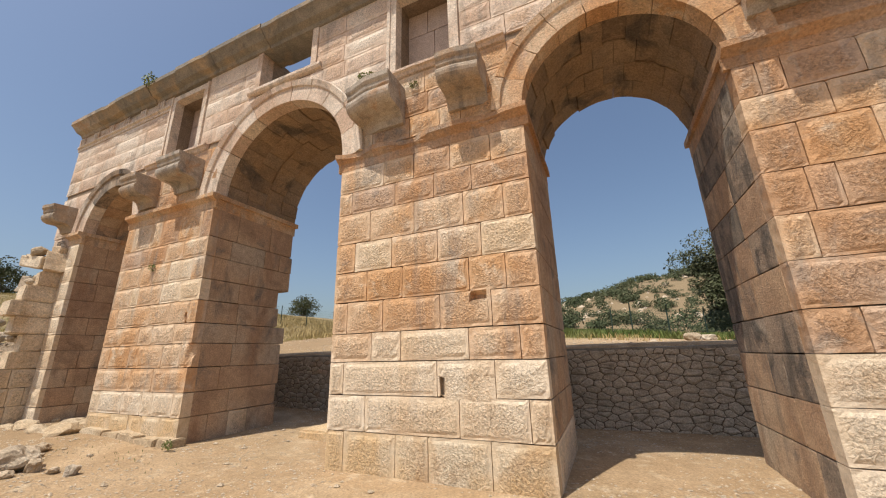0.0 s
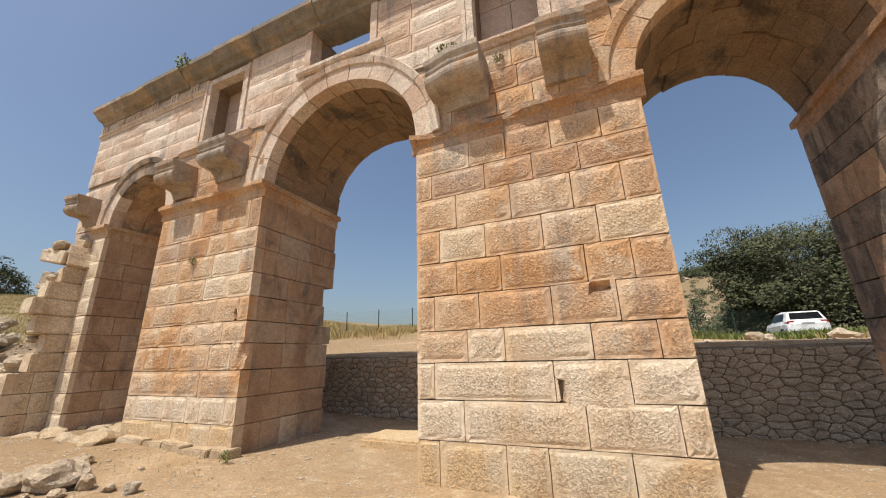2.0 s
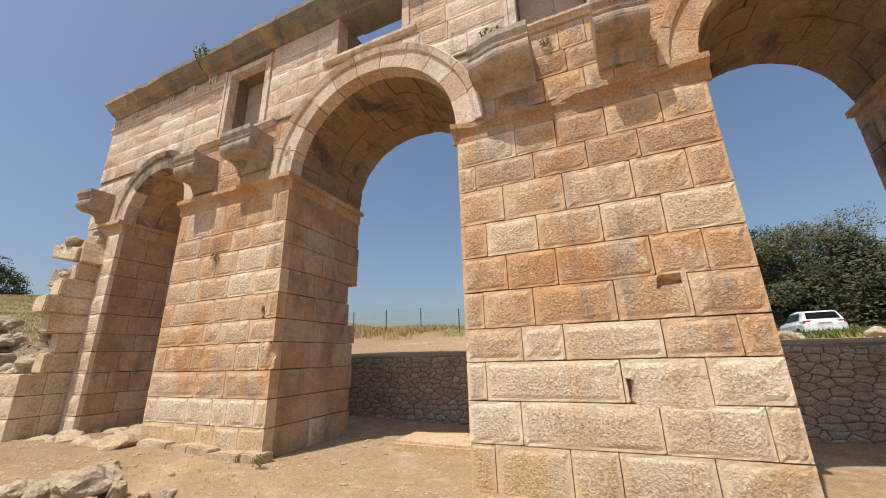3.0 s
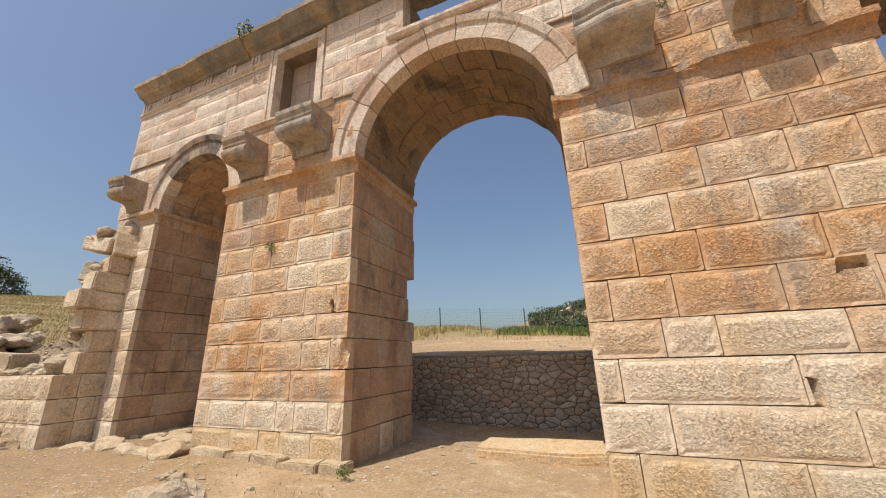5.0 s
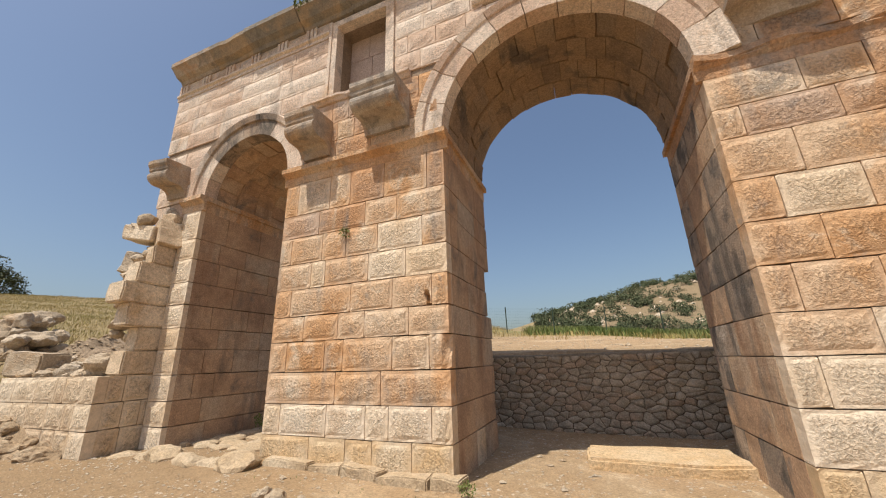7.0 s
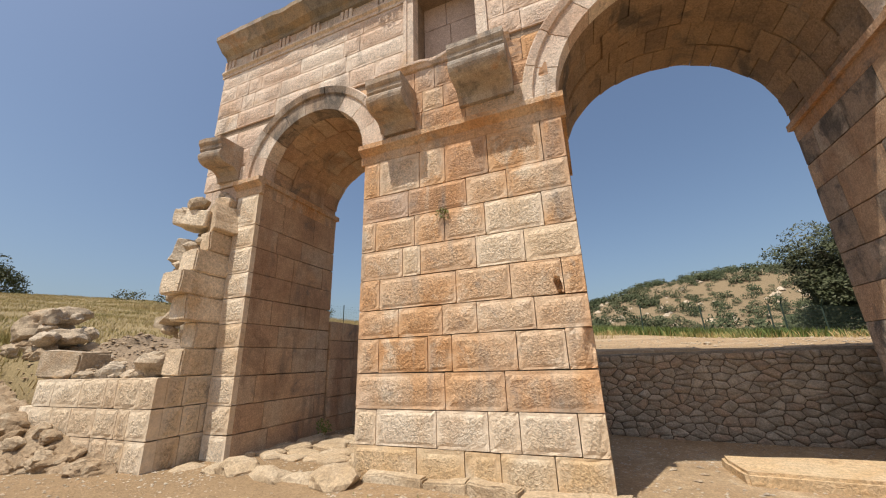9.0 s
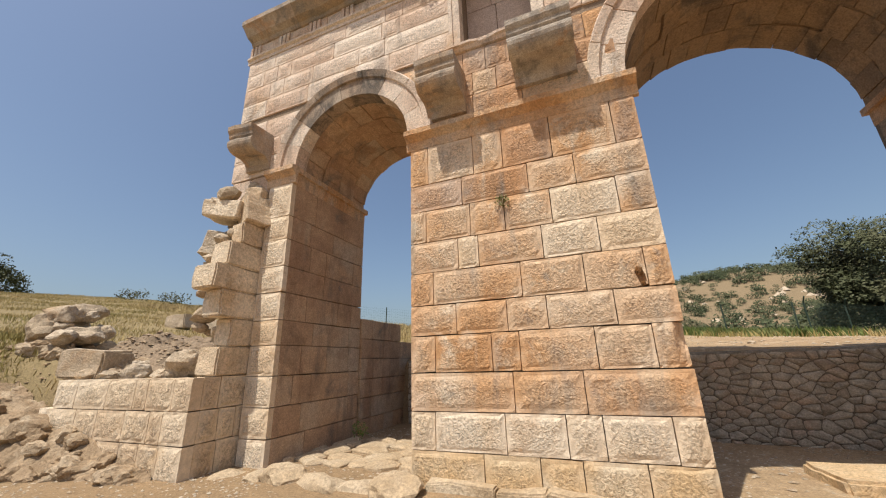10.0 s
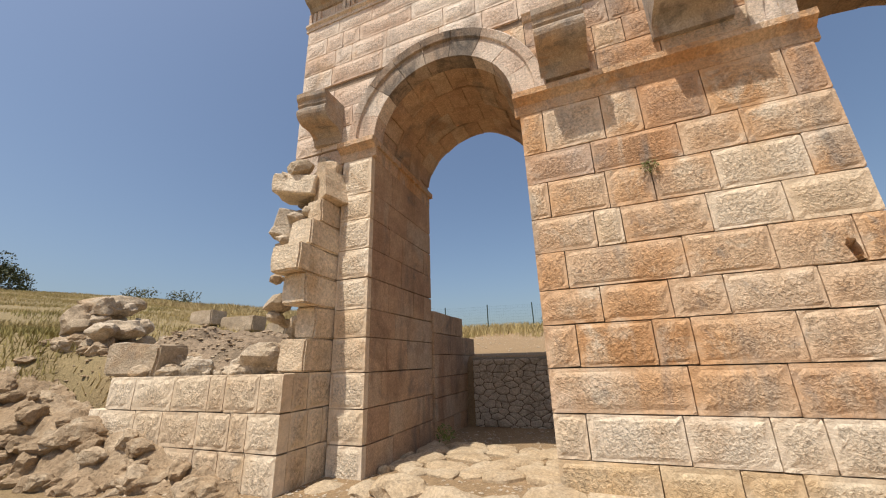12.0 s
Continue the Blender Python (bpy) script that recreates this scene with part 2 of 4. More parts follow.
def ashlar(w, h, d, boss=0.014, margin=0.075, worn=0.006, hole=None, broken=0.0):
    """One dressed block: chiselled margin, rough raised face, chipped arrises. Local x along the face, -y outwards, z up."""
    g = 0.0038
    m = min(margin * rnd.uniform(0.8, 1.5), w * 0.24, h * 0.24)
    c = 0.0052
    us = [c, c + m * 0.45, c + m] + [c + m + (w - 2 * c - 2 * m) * i / 4 for i in (1, 2, 3)] + [w - c - m, w - c - m * 0.45, w - c]
    vs = [g, g + m * 0.45, g + m] + [g + m + (h - 2 * g - 2 * m) * i / 3 for i in (1, 2)] + [h - g - m, h - g - m * 0.45, h - g]
    if hole:
        us = sorted([u for u in us if u in (us[0], us[-1]) or not hole[0] - 0.03 < u < hole[1] + 0.03] + [hole[0], hole[0] + 0.015, hole[1] - 0.015, hole[1]])
        vs = sorted([v for v in vs if v in (vs[0], vs[-1]) or not hole[2] - 0.03 < v < hole[3] + 0.03] + [hole[2], hole[2] + 0.015, hole[3] - 0.015, hole[3]])
    verts, faces = [], []
    nu, nv = len(us), len(vs)
    for j, v in enumerate(vs):
        for i, u in enumerate(us):
            edge = i in (0, nu - 1) or j in (0, nv - 1)
            ring = i in (1, 2, nu - 3, nu - 2) or j in (1, 2, nv - 3, nv - 2)
            corner = i in (0, nu - 1) and j in (0, nv - 1)
            if edge:
                y = rnd.random() * worn * 0.2 + (rnd.random() ** 3 * worn * 3 if corner else 0)
                u += (rnd.random() - 0.3) * worn * (0.6 if i == 0 else -0.6 if i == nu - 1 else 0)
                v += (rnd.random() - 0.3) * worn * (0.6 if j == 0 else -0.6 if j == nv - 1 else 0)
            elif ring:
                y = -rnd.random() * 0.0015
            else:
                y = -boss * (0.25 + 0.75 * rnd.random())
                u += (rnd.random() - 0.5) * 0.04
                v += (rnd.random() - 0.5) * 0.03
            if hole and hole[0] + 0.01 < us[i] < hole[1] - 0.01 and hole[2] - 0.02 < vs[j] < hole[3] + 0.02 and (hole[2] + 0.01 < vs[j] < hole[3] - 0.01 or edge):
                y = 0.13
                u += rnd.uniform(-0.04, 0.04)
                v += rnd.uniform(-0.035, 0.035)
            if hole and hole[0] - 0.001 < us[i] < hole[1] + 0.001 and hole[2] - 0.001 < vs[j] < hole[3] + 0.001:
                u += rnd.uniform(-0.03, 0.03)
                v += rnd.uniform(-0.03, 0.03) * (0 if edge else 1)
            if broken:
                y += max(0.0, broken * (us[i] / w - 0.62) * 2.2) * (0.6 + 0.8 * rnd.random()) * min(1.0, 0.45 + vs[j] / h)
            verts.append((u, y, v))
    for j in range(nv - 1):
        for i in range(nu - 1):
            a = j * nu + i
            faces.append((a, a + 1, a + nu + 1, a + nu))
    rim = list(range(nu)) + [j * nu + nu - 1 for j in range(1, nv)] + [(nv - 1) * nu + i for i in range(nu - 2, -1, -1)] + [j * nu for j in range(nv - 2, 0, -1)]
    base = len(verts)
    for k in rim:
        verts.append((verts[k][0], d, verts[k][2]))
    for k in range(len(rim)):
        q = (k + 1) % len(rim)
        faces.append((rim[q], rim[k], base + k, base + q))
    me = bpy.data.meshes.new("block")
    me.from_pydata(verts, [], faces)
    mask = me.attributes.new("boss", "FLOAT", "POINT")
    for j in range(nv):
        for i in range(nu):
            inner = 2 < i < nu - 3 and 2 < j < nv - 3
            ring = 1 < i < nu - 2 and 1 < j < nv - 2
            mask.data[j * nu + i].value = rnd.uniform(0.8, 1.0) if inner else rnd.uniform(0.35, 0.85) if ring else rnd.uniform(0.0, 0.3)
    return me


FACE = {"front": 0, "right": 90, "back": 180, "left": -90}


def course(parent, x0, x1, z0, z1, mat, y=0.0, face="front", unit=0.85, depth=0.2, boss=0.014, cuts=None, name="block", holes=(), broken=0.0):
    """A row of blocks along a face from x0 to x1. For side faces x0, x1 run along y and y is the face's x."""
    if x1 - x0 < 0.1:
        return
    if cuts is None:
        cuts, p = [], x0 + unit * rnd.uniform(0.35, 1.1)
        while p < x1 - unit * 0.3:
            cuts.append(p)
            p += unit * rnd.choice((0.5, 0.75, 1.0, 1.2, 1.45))
    edges = [x0] + [c for c in cuts if x0 + 0.12 < c < x1 - 0.12] + [x1]
    for a, b in zip(edges, edges[1:]):
        hole = None
        for h0, h1, g0, g1 in holes:
            if a < h0 < b - 0.05 and z0 - 0.05 < g0 < z1 - 0.02 and g1 <= z1 + 0.3:
                hole = (h0 - a, min(h1, b - 0.02) - a, g0 - z0, min(g1, z1) - z0)
        me = ashlar(b - a, z1 - z0, depth, boss, hole=hole, broken=broken if b == x1 else 0.0)
        out = rnd.uniform(-0.002, 0.002)
        if face == "front":
            at = pose(a, y + out, z0)
        elif face == "right":
            at = pose(y + out, a, z0, 0, 0, 90)
        elif face == "left":
            at = pose(y + out, b, z0, 0, 0, -90)
        else:
            at = pose(b, y + out, z0, 0, 0, 180)
        part(name, me, rnd.choice(mat) if isinstance(mat, tuple) else mat, parent, at=at)


def stone(size, seed, flat=0.75, sub=2, sharp=0.35):
    """A rough natural stone, about size across, sitting on its own origin."""
    bm = bmesh.new()
    bmesh.ops.create_icosphere(bm, subdivisions=sub, radius=1.0)
    r = random.Random(seed)
    off = Vector((r.random() * 50, r.random() * 50, r.random() * 50))
    sx, sy, sz = r.uniform(0.8, 1.3), r.uniform(0.7, 1.05), flat * r.uniform(0.7, 1.15)
    planes = [(Vector((r.gauss(0, 1), r.gauss(0, 1), r.gauss(0, 1))).normalized(), r.uniform(0.62, 0.9)) for _ in range(9)]
    for v in bm.verts:
        c = v.co.copy()
        for nrm, dd in planes:
            s = c.dot(nrm)
            if s > dd:
                c -= nrm * (s - dd) * 0.9
        c *= 1 + sharp * 0.5 * noise.noise(c * 1.7 + off) + sharp * 0.26 * noise.noise(c * 4.3 + off) + sharp * 0.08 * noise.noise(c * 9 + off)
        v.co = Vector((c.x * sx, c.y * sy, c.z * sz)) * size * 0.5
    low = min(v.co.z for v in bm.verts)
    for v in bm.verts:
        v.co.z -= low + size * 0.06
    me = bpy.data.meshes.new("rock")
    bm.to_mesh(me)
    bm.free()
    return me


def ease(t):
    t = min(1.0, max(0.0, t))
    return t * t * (3 - 2 * t)


# ---- ground ----
WALL_Y = 4.4


def height(x, y):
    """The lie of the land: trodden floor, terrace behind the dry-stone wall, mound beside the ruin, far hillside."""
    floor = 0.10 + 0.17 * ease((-x - 1) / 6) + 0.03 * noise.noise(Vector((x * 0.5, y * 0.5, 3)))
    terrace = 1.82 + (0.06 - 0.0055 * max(-12, min(x - 1, 8))) * (min(y, 22) - WALL_Y) + 0.02 * max(0, y - 22) + 0.12 * noise.noise(Vector((x * 0.25, y * 0.25, 1)))
    step = ease((y - WALL_Y - 0.12) / 0.15)
    z = floor + (terrace - floor) * step
    # mound that rises beyond the broken end
    rise = min(-x - 12, 45) if x < -12 else 0.0
    mound = 1.50 + 0.155 * rise + 0.085 * max(0.0, min(y, 22)) + 0.15 * noise.noise(Vector((x * 0.4, y * 0.4, 5)))
    left = ease((-x - 11.0) / 0.9) * ease((y + 0.75) / 0.5)
    far_left = ease((-x - 14.6) / 2.8) * ease((y + 3.2) / 3.0)
    z = max(z, floor + (mound - floor) * max(left, far_left))
    # far hill
    if y > 40:
        z += float(np.interp(x, HILL_X, HILL_Z)) * ease((y - 45) / 110) * (1 + 0.10 * noise.noise(Vector((x * 0.04, y * 0.04, 9)))) * (1 - 0.6 * ease((y - 170) / 500))
    return z


HILL_X = (-400, -120, -60, -27, -10, 3, 14, 37, 60, 110, 260, 600)
HILL_Z = (1, 1, 2, 7, 12.5, 17, 21, 24.5, 23, 18, 10, 5)


def stretch(lo, hi, fine_lo, fine_hi, step, grow):
    vals, p = [], fine_lo
    while p < fine_hi:
        vals.append(p)
        p += step
    vals.append(fine_hi)
    s, p = step, fine_hi
    while p < hi:
        s *= grow
        p += s
        vals.append(p)
    s, p = step, fine_lo
    while p > lo:
        s *= grow
        p -= s
        vals.insert(0, p)
    return vals


def build_ground():
    xs = stretch(-1500, 1500, -19, 11, 0.16, 1.12)
    ys = stretch(-1200, 1500, -8, 6, 0.16, 1.10)
    verts = [(x, y, height(x, y)) for y in ys for x in xs]
    k = len(xs)
    faces = [(j * k + i, j * k + i + 1, (j + 1) * k + i + 1, (j + 1) * k + i) for j in range(len(ys) - 1) for i in range(k - 1)]
    me = bpy.data.meshes.new("ground")
    me.from_pydata(verts, [], faces)
    for p in me.polygons:
        p.use_smooth = True
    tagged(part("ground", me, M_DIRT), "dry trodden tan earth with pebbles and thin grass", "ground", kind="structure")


build_ground()

# ---- the triple arch ----
DEPTH = 2.45
SPRING = 5.55
ARCHES = ((-8.50, 1.24), (-1.93, 1.87), (4.83, 1.35))
BAND = 0.50
LEFT_END, RIGHT_END = -11.5, 8.0
CUTS_A = ((-6.20, -5.52, -5.05, -4.40), (-6.84, -5.90, -5.18, -4.78, -4.09), (-5.76, -4.92), (-6.82, -6.01, -5.64, -4.73, -4.11), (-6.49, -5.77, -5.25, -4.45), (-6.83, -5.54, -4.74, -4.05), (-6.42, -6.11, -5.21, -4.50), (-6.93, -6.21, -5.69, -5.04, -4.20), (-6.32, -5.31, -4.67), (-6.88, -6.11, -5.65, -4.93, -4.10))
CUTS_B = ((0.28, 1.21, 1.74, 2.66), (0.66, 2.23, 3.20), (0.22, 1.90, 2.77), (0.75, 1.29, 2.41, 3.15), (0.24, 0.95, 1.97, 2.78), (0.62, 1.31, 2.46, 3.02), (0.35, 1.10, 1.95, 2.68), (0.65, 1.53, 2.41, 3.06), (0.23, 1.15, 1.90, 2.57), (0.91, 1.52, 2.21, 2.91))
CUTS_C = ((6.98,), (6.72, 7.5), (7.1,), (6.57, 7.3), (7.0, 7.6), (6.42, 7.4), (6.50, 6.76, 7.5), (6.56, 7.2), (6.93, 7.6), (6.36, 6.61, 7.3))
COURSES_A = (0.10, 0.67, 1.14, 1.63, 2.13, 2.56, 3.05, 3.53, 4.05, 4.52, 5.20)
COURSES_B = (0.10, 0.67, 1.19, 1.69, 2.14, 2.66, 3.18, 3.71, 4.28, 4.72, 5.20)
# how far each course of the broken back corner falls short
RAGGED = (0.12, 0.16, 0.10, 0.12, 0.04, 0.30, 0.36, 0.02, 0.0, 0.05)
TOP = 9.30

monument = thing("triple_arch", "ruined Roman triple arch of ochre and cream limestone blocks", "monument")


def pier(x0, x1, courses, cuts=None, holes=(), pale=2, foot=None, side=None, broken=(), ragged=None, rust=8, left=None):
    bm = bmesh.new()
    inset = min(0.15, (x1 - x0) * 0.3)
    box(bm, x0 + inset, x1 - inset, 0.15, DEPTH - (0.42 if ragged else 0.03), -0.3, SPRING - 0.05)
    core = part("pier", bm, M_CORE, monument, "pier of coursed limestone blocks, stained orange")
    deep = inset + 0.02
    for k, (a, b) in enumerate(zip(courses, courses[1:])):
        if k == 0:
            a = -0.1
        mat = foot if foot and k == 0 else M_BASE if k < pale else (M_BASE, M_PIER, M_PIER) if k == pale else (M_RUSTY, M_RUSTY, M_PIER) if k >= rust else (M_PIER,) * 9 + (M_BASE,)
        # flanks get a darker stone than the front, with jamb shade in its colour
        flank = side or ((M_DIM_SIDE, M_BASE) if k < 1 else M_DIM_SIDE)
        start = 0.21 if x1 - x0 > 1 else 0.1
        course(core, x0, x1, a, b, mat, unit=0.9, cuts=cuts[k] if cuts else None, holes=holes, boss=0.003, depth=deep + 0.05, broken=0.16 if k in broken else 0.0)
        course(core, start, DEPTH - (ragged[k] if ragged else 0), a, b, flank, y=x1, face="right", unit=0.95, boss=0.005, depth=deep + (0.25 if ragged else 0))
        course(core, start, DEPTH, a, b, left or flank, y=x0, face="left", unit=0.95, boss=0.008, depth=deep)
    return core


PIER_A = pier(-7.20, -3.78, COURSES_A, CUTS_A, holes=((-4.16, -4.06, 2.56, 2.76),), pale=2, foot=M_FOOT, broken=(3,), ragged=RAGGED)
PIER_B = pier(-0.06, 3.48, COURSES_B, CUTS_B, holes=((2.46, 2.74, 2.46, 2.66), (1.93, 2.02, 1.20, 1.45)), pale=3, foot=M_FOOT, left=(M_DIM_SIDE, M_DIM_SIDE, M_STAINED, M_STAINED))
PIER_C = pier(6.12, RIGHT_END, COURSES_B, CUTS_C, pale=2, rust=3, left=(M_DIM_SIDE, M_STAINED))
END_PIER = pier(-10.36, -9.76, COURSES_A, cuts=[()] * 10, pale=12, side=M_DIM_SIDE)


def impost(x0, x1):
    bm = bmesh.new()
    outline = [(0.05, 5.19), (0.0, 5.20), (-0.004, 5.36), (-0.05, 5.40), (-0.09, 5.43), (-0.12, 5.45), (-0.12, 5.54), (0.05, 5.56)]
    prism(bm, outline, x0 - 0.07, x1 + 0.07, 0.35)
    box(bm, x0 - 0.06, x1 + 0.06, 0.055, DEPTH + 0.06, 5.44, 5.55)
    box(bm, x0 - 0.004, x1 + 0.004, 0.056, DEPTH, 5.19, 5.45)
    part("impost", bm, M_RUSTY if x1 > -1 else M_PIER, monument, "moulded impost band of limestone")


impost(-7.20, -3.78)
impost(-0.06, 3.48)
impost(6.12, RIGHT_END)
impost(-10.36, -9.76)


def arch_ring(cx, r):
    """Voussoirs with a raised outer moulding, and the barrel behind them in courses."""
    n, steps = 9 if r < 1.5 else 11, 4
    ring = thing("arch", "", "")
    ring.parent = monument
    for k in range(n):
        a0, a1 = math.pi * k / n + 0.004, math.pi * (k + 1) / n - 0.004
        wedge = bmesh.new()
        profile = [(r, 0.0), (r + BAND * 0.66, -0.01), (r + BAND * 0.70, -0.05), (r + BAND * 0.95, -0.085), (r + BAND, -0.06), (r + BAND, 0.3), (r, 0.3)]
        wear = [rnd.uniform(-0.006, 0.006) for _ in profile]
        rows = []
        for i in range(steps + 1):
            t = a0 + (a1 - a0) * i / steps
            rows.append([wedge.verts.new((cx + (q + w) * math.cos(t), y + w, SPRING + (q + w) * math.sin(t))) for (q, y), w in zip(profile, wear)])
        for i in range(steps):
            for j in range(len(profile)):
                q = (j + 1) % len(profile)
                wedge.faces.new((rows[i][j], rows[i][q], rows[i + 1][q], rows[i + 1][j]))
        wedge.faces.new(rows[0][::-1])
        wedge.faces.new(rows[-1])
        bmesh.ops.recalc_face_normals(wedge, faces=wedge.faces[:])
        part("voussoir", wedge, (M_STAINED if 2 < k < 7 else M_ATTIC) if cx < -5 else M_ATTIC if cx < 4 else M_PIER, ring)
    # barrel stones
    n = 12 if r < 1.5 else 17
    for lane in range(4):
        y0, y1 = 0.3 + (DEPTH - 0.3) * lane / 4 + 0.004, 0.3 + (DEPTH - 0.3) * (lane + 1) / 4 - 0.003
        shift = 0.5 * (lane % 2)
        for k in range(-1, n + 1):
            a0, a1 = math.pi * max(0, k + shift) / n, math.pi * min(n, k + 1 + shift) / n
            if a1 - a0 < 0.05:
                continue
            wedge = bmesh.new()
            out = rnd.choice((-0.012, -0.004, 0.0, 0.006, 0.012, 0.035))
            rows = []
            for i in range(6):
                t = a0 + 0.002 + (a1 - a0 - 0.004) * i / 5
                ring_pts = []
                for j in range(6):
                    y = y0 + (y1 - y0) * j / 5
                    edge = i in (0, 5) or j in (0, 5)
                    p = Vector((cx * 2 + math.cos(t) * r * 2.6, y * 2.6, math.sin(t) * r * 2.6))
                    q = r + out + 0.03 * noise.noise(p) + (0.008 if edge else 0.0) + 0.09 * max(0.0, noise.noise(p * 0.45 + Vector((3, 7, 1))) - 0.22)
                    ring_pts.append((q, y))
                rows.append([wedge.verts.new((cx + q * math.cos(t), y, SPRING + q * math.sin(t))) for q, y in ring_pts + [(r + 0.3, y1), (r + 0.3, y0)]])
            for i in range(5):
                for j in range(8):
                    q = (j + 1) % 8
                    wedge.faces.new((rows[i][j], rows[i][q], rows[i + 1][q], rows[i + 1][j]))
            wedge.faces.new(rows[0][::-1])
            wedge.faces.new(rows[-1])
            bmesh.ops.recalc_face_normals(wedge, faces=wedge.faces[:])
            part("vault_stone", wedge, M_DIM_SIDE if cx < -5 else M_DIM_VAULT, ring)
    return ring


for cx, r in ARCHES:
    arch_ring(cx, r)

# attic core, with the arches, niches and the open window cut through it by its outline
NICHES = ((-6.20, -4.95, 7.05, 8.95), (1.13, 2.28, 7.05, 8.95))
WINDOW = (-2.75, -1.12, 8.10, 9.30)


def attic():
    bm = bmesh.new()
    marks = {LEFT_END + 0.03, RIGHT_END, *NICHES[0][:2], *NICHES[1][:2], *WINDOW[:2]}
    for cx, r in ARCHES:
        marks.update(cx + (r + 0.28) * math.cos(math.pi * i / 20) for i in range(21))
    marks = sorted(marks)

    def under(x):
        for cx, r in ARCHES:
            d = abs(x - cx)
            if d < r + 0.28:
                return SPRING + math.sqrt((r + 0.28) ** 2 - d * d)
        return SPRING - 0.05

    def slab(x0, x1, a0, a1, top, y0, y1):
        lo = [bm.verts.new((x, y0, z)) for x, z in ((x0, a0), (x1, a1), (x1, top), (x0, top))]
        hi = [bm.verts.new((x, y1, z)) for x, z in ((x0, a0), (x1, a1), (x1, top), (x0, top))]
        bm.faces.new(lo)
        bm.faces.new(hi[::-1])
        for j in range(4):
            q = (j + 1) % 4
            bm.faces.new((lo[q], lo[j], hi[j], hi[q]))
    for x0, x1 in zip(marks, marks[1:]):
        mid = (x0 + x1) / 2
        a0, a1 = under(x0 + 1e-6), under(x1 - 1e-6)
        floor_, roof = TOP, TOP
        for n0, n1, z0, z1 in NICHES:
            if n0 < mid < n1:
                floor_, roof = z0, z1
        if WINDOW[0] < mid < WINDOW[1]:
            slab(x0, x1, a0, a1, 7.78, 0.035, DEPTH - 0.03)
            slab(x0, x1, 7.78, 7.78, WINDOW[2], 0.035, 0.6)
            continue
        slab(x0, x1, a0, a1, floor_, 0.035, 0.55)
        if roof < TOP:
            slab(x0, x1, roof, roof, TOP, 0.035, 0.55)
        slab(x0, x1, a0, a1, TOP, 0.55, DEPTH - 0.03)
    bmesh.ops.remove_doubles(bm, verts=bm.verts[:], dist=0.002)
    bm.verts.index_update()
    seen_, doubles = {}, []
    for f in bm.faces:
        key = frozenset(v.index for v in f.verts)
        if key in seen_:
            doubles += [f, seen_[key]]
        seen_[key] = f
    bmesh.ops.delete(bm, geom=list(set(doubles)), context="FACES_ONLY")
    bmesh.ops.recalc_face_normals(bm, faces=bm.faces[:])
    core = part("attic", bm, M_CORE, monument, "pale weathered attic wall of limestone blocks")
    for x0, x1, z0, z1 in NICHES:
        for a, b in ((z0, z0 + 0.62), (z0 + 0.62, z0 + 1.3), (z0 + 1.3, z1)):
            course(core, x0 + 0.005, x1 - 0.005, a, b, M_ROSE, y=0.5, unit=0.8, boss=0.004, depth=0.06)
    rows = [5.55, 5.98, 6.42, 6.90, 7.05, 7.50, 7.93, 8.35, 8.72]
    for z0, z1 in zip(rows, rows[1:]):
        if z0 == 6.90:
            continue
        free = [(LEFT_END, RIGHT_END)]

        def cut(a, b):
            out = []
            for p, q in free:
                if b <= p or a >= q:
                    out.append((p, q))
                else:
                    if a > p:
                        out.append((p, a))
                    if b < q:
                        out.append((b, q))
            return out
        for cx, r in ARCHES:
            rr = r + 0.12
            dz = z0 - SPRING
            if dz < rr:
                half = math.sqrt(rr * rr - dz * dz)
                free = cut(cx - half, cx + half)
        for x0, x1, n0, n1 in NICHES:
            if z1 > n0 + 0.01 and z0 < n1:
                free = cut(x0 - 0.2, x1 + 0.2)
        if z1 > WINDOW[2] + 0.05:
            free = cut(WINDOW[0] - 0.16, WINDOW[1] + 0.16)
        for p, q in free:
            course(core, p, q, z0, z1, M_ATTIC if z0 > 6.5 or p < -9 else (M_RUSTY, M_PIER) if p < 5.5 else M_RUSTY, unit=0.8, boss=0.003, depth=0.12)
    # left end face
    for z0, z1 in zip(rows, rows[1:]):
        course(core, 0.14, DEPTH, z0, z1, M_ATTIC, y=LEFT_END, face="left", unit=0.9, boss=0.01)
    return core


ATTIC = attic()


def band_part(name, outline, x0, x1, mat, label):
    bm = bmesh.new()
    prism(bm, outline, x0, x1, 0.3)
    return part(name, bm, mat, monument, label)


STRING = [(0.04, 6.90), (-0.03, 6.92), (-0.06, 6.98), (-0.10, 7.00), (-0.10, 7.05), (0.04, 7.06)]
band_part("string_course", STRING, -7.0, -4.4, M_ATTIC, "thin projecting string course")
band_part("string_course", STRING, 0.4, 3.3, M_ATTIC, "thin projecting string course")
band_part("window_sill", [(0.04, 7.98), (-0.05, 8.0), (-0.08, 8.05), (-0.08, 8.12), (0.04, 8.13)], -3.1, -0.8, M_ATTIC, "projecting sill under the open window")
band_part("architrave", [(0.04, 8.72), (-0.02, 8.72), (-0.02, 8.80), (-0.07, 8.83), (-0.07, 8.88), (0.04, 8.88)], LEFT_END - 0.05, NICHES[0][0] - 0.2, M_ATTIC, "moulded architrave band")
CORNICE = [(0.06, 9.18), (-0.05, 9.20), (-0.09, 9.28), (-0.22, 9.33), (-0.28, 9.40), (-0.35, 9.48), (-0.40, 9.52), (-0.40, 9.64), (0.06, 9.67), (0.55, 9.64), (0.55, 9.18)]
r = random.Random(17)
x = LEFT_END + 0.03
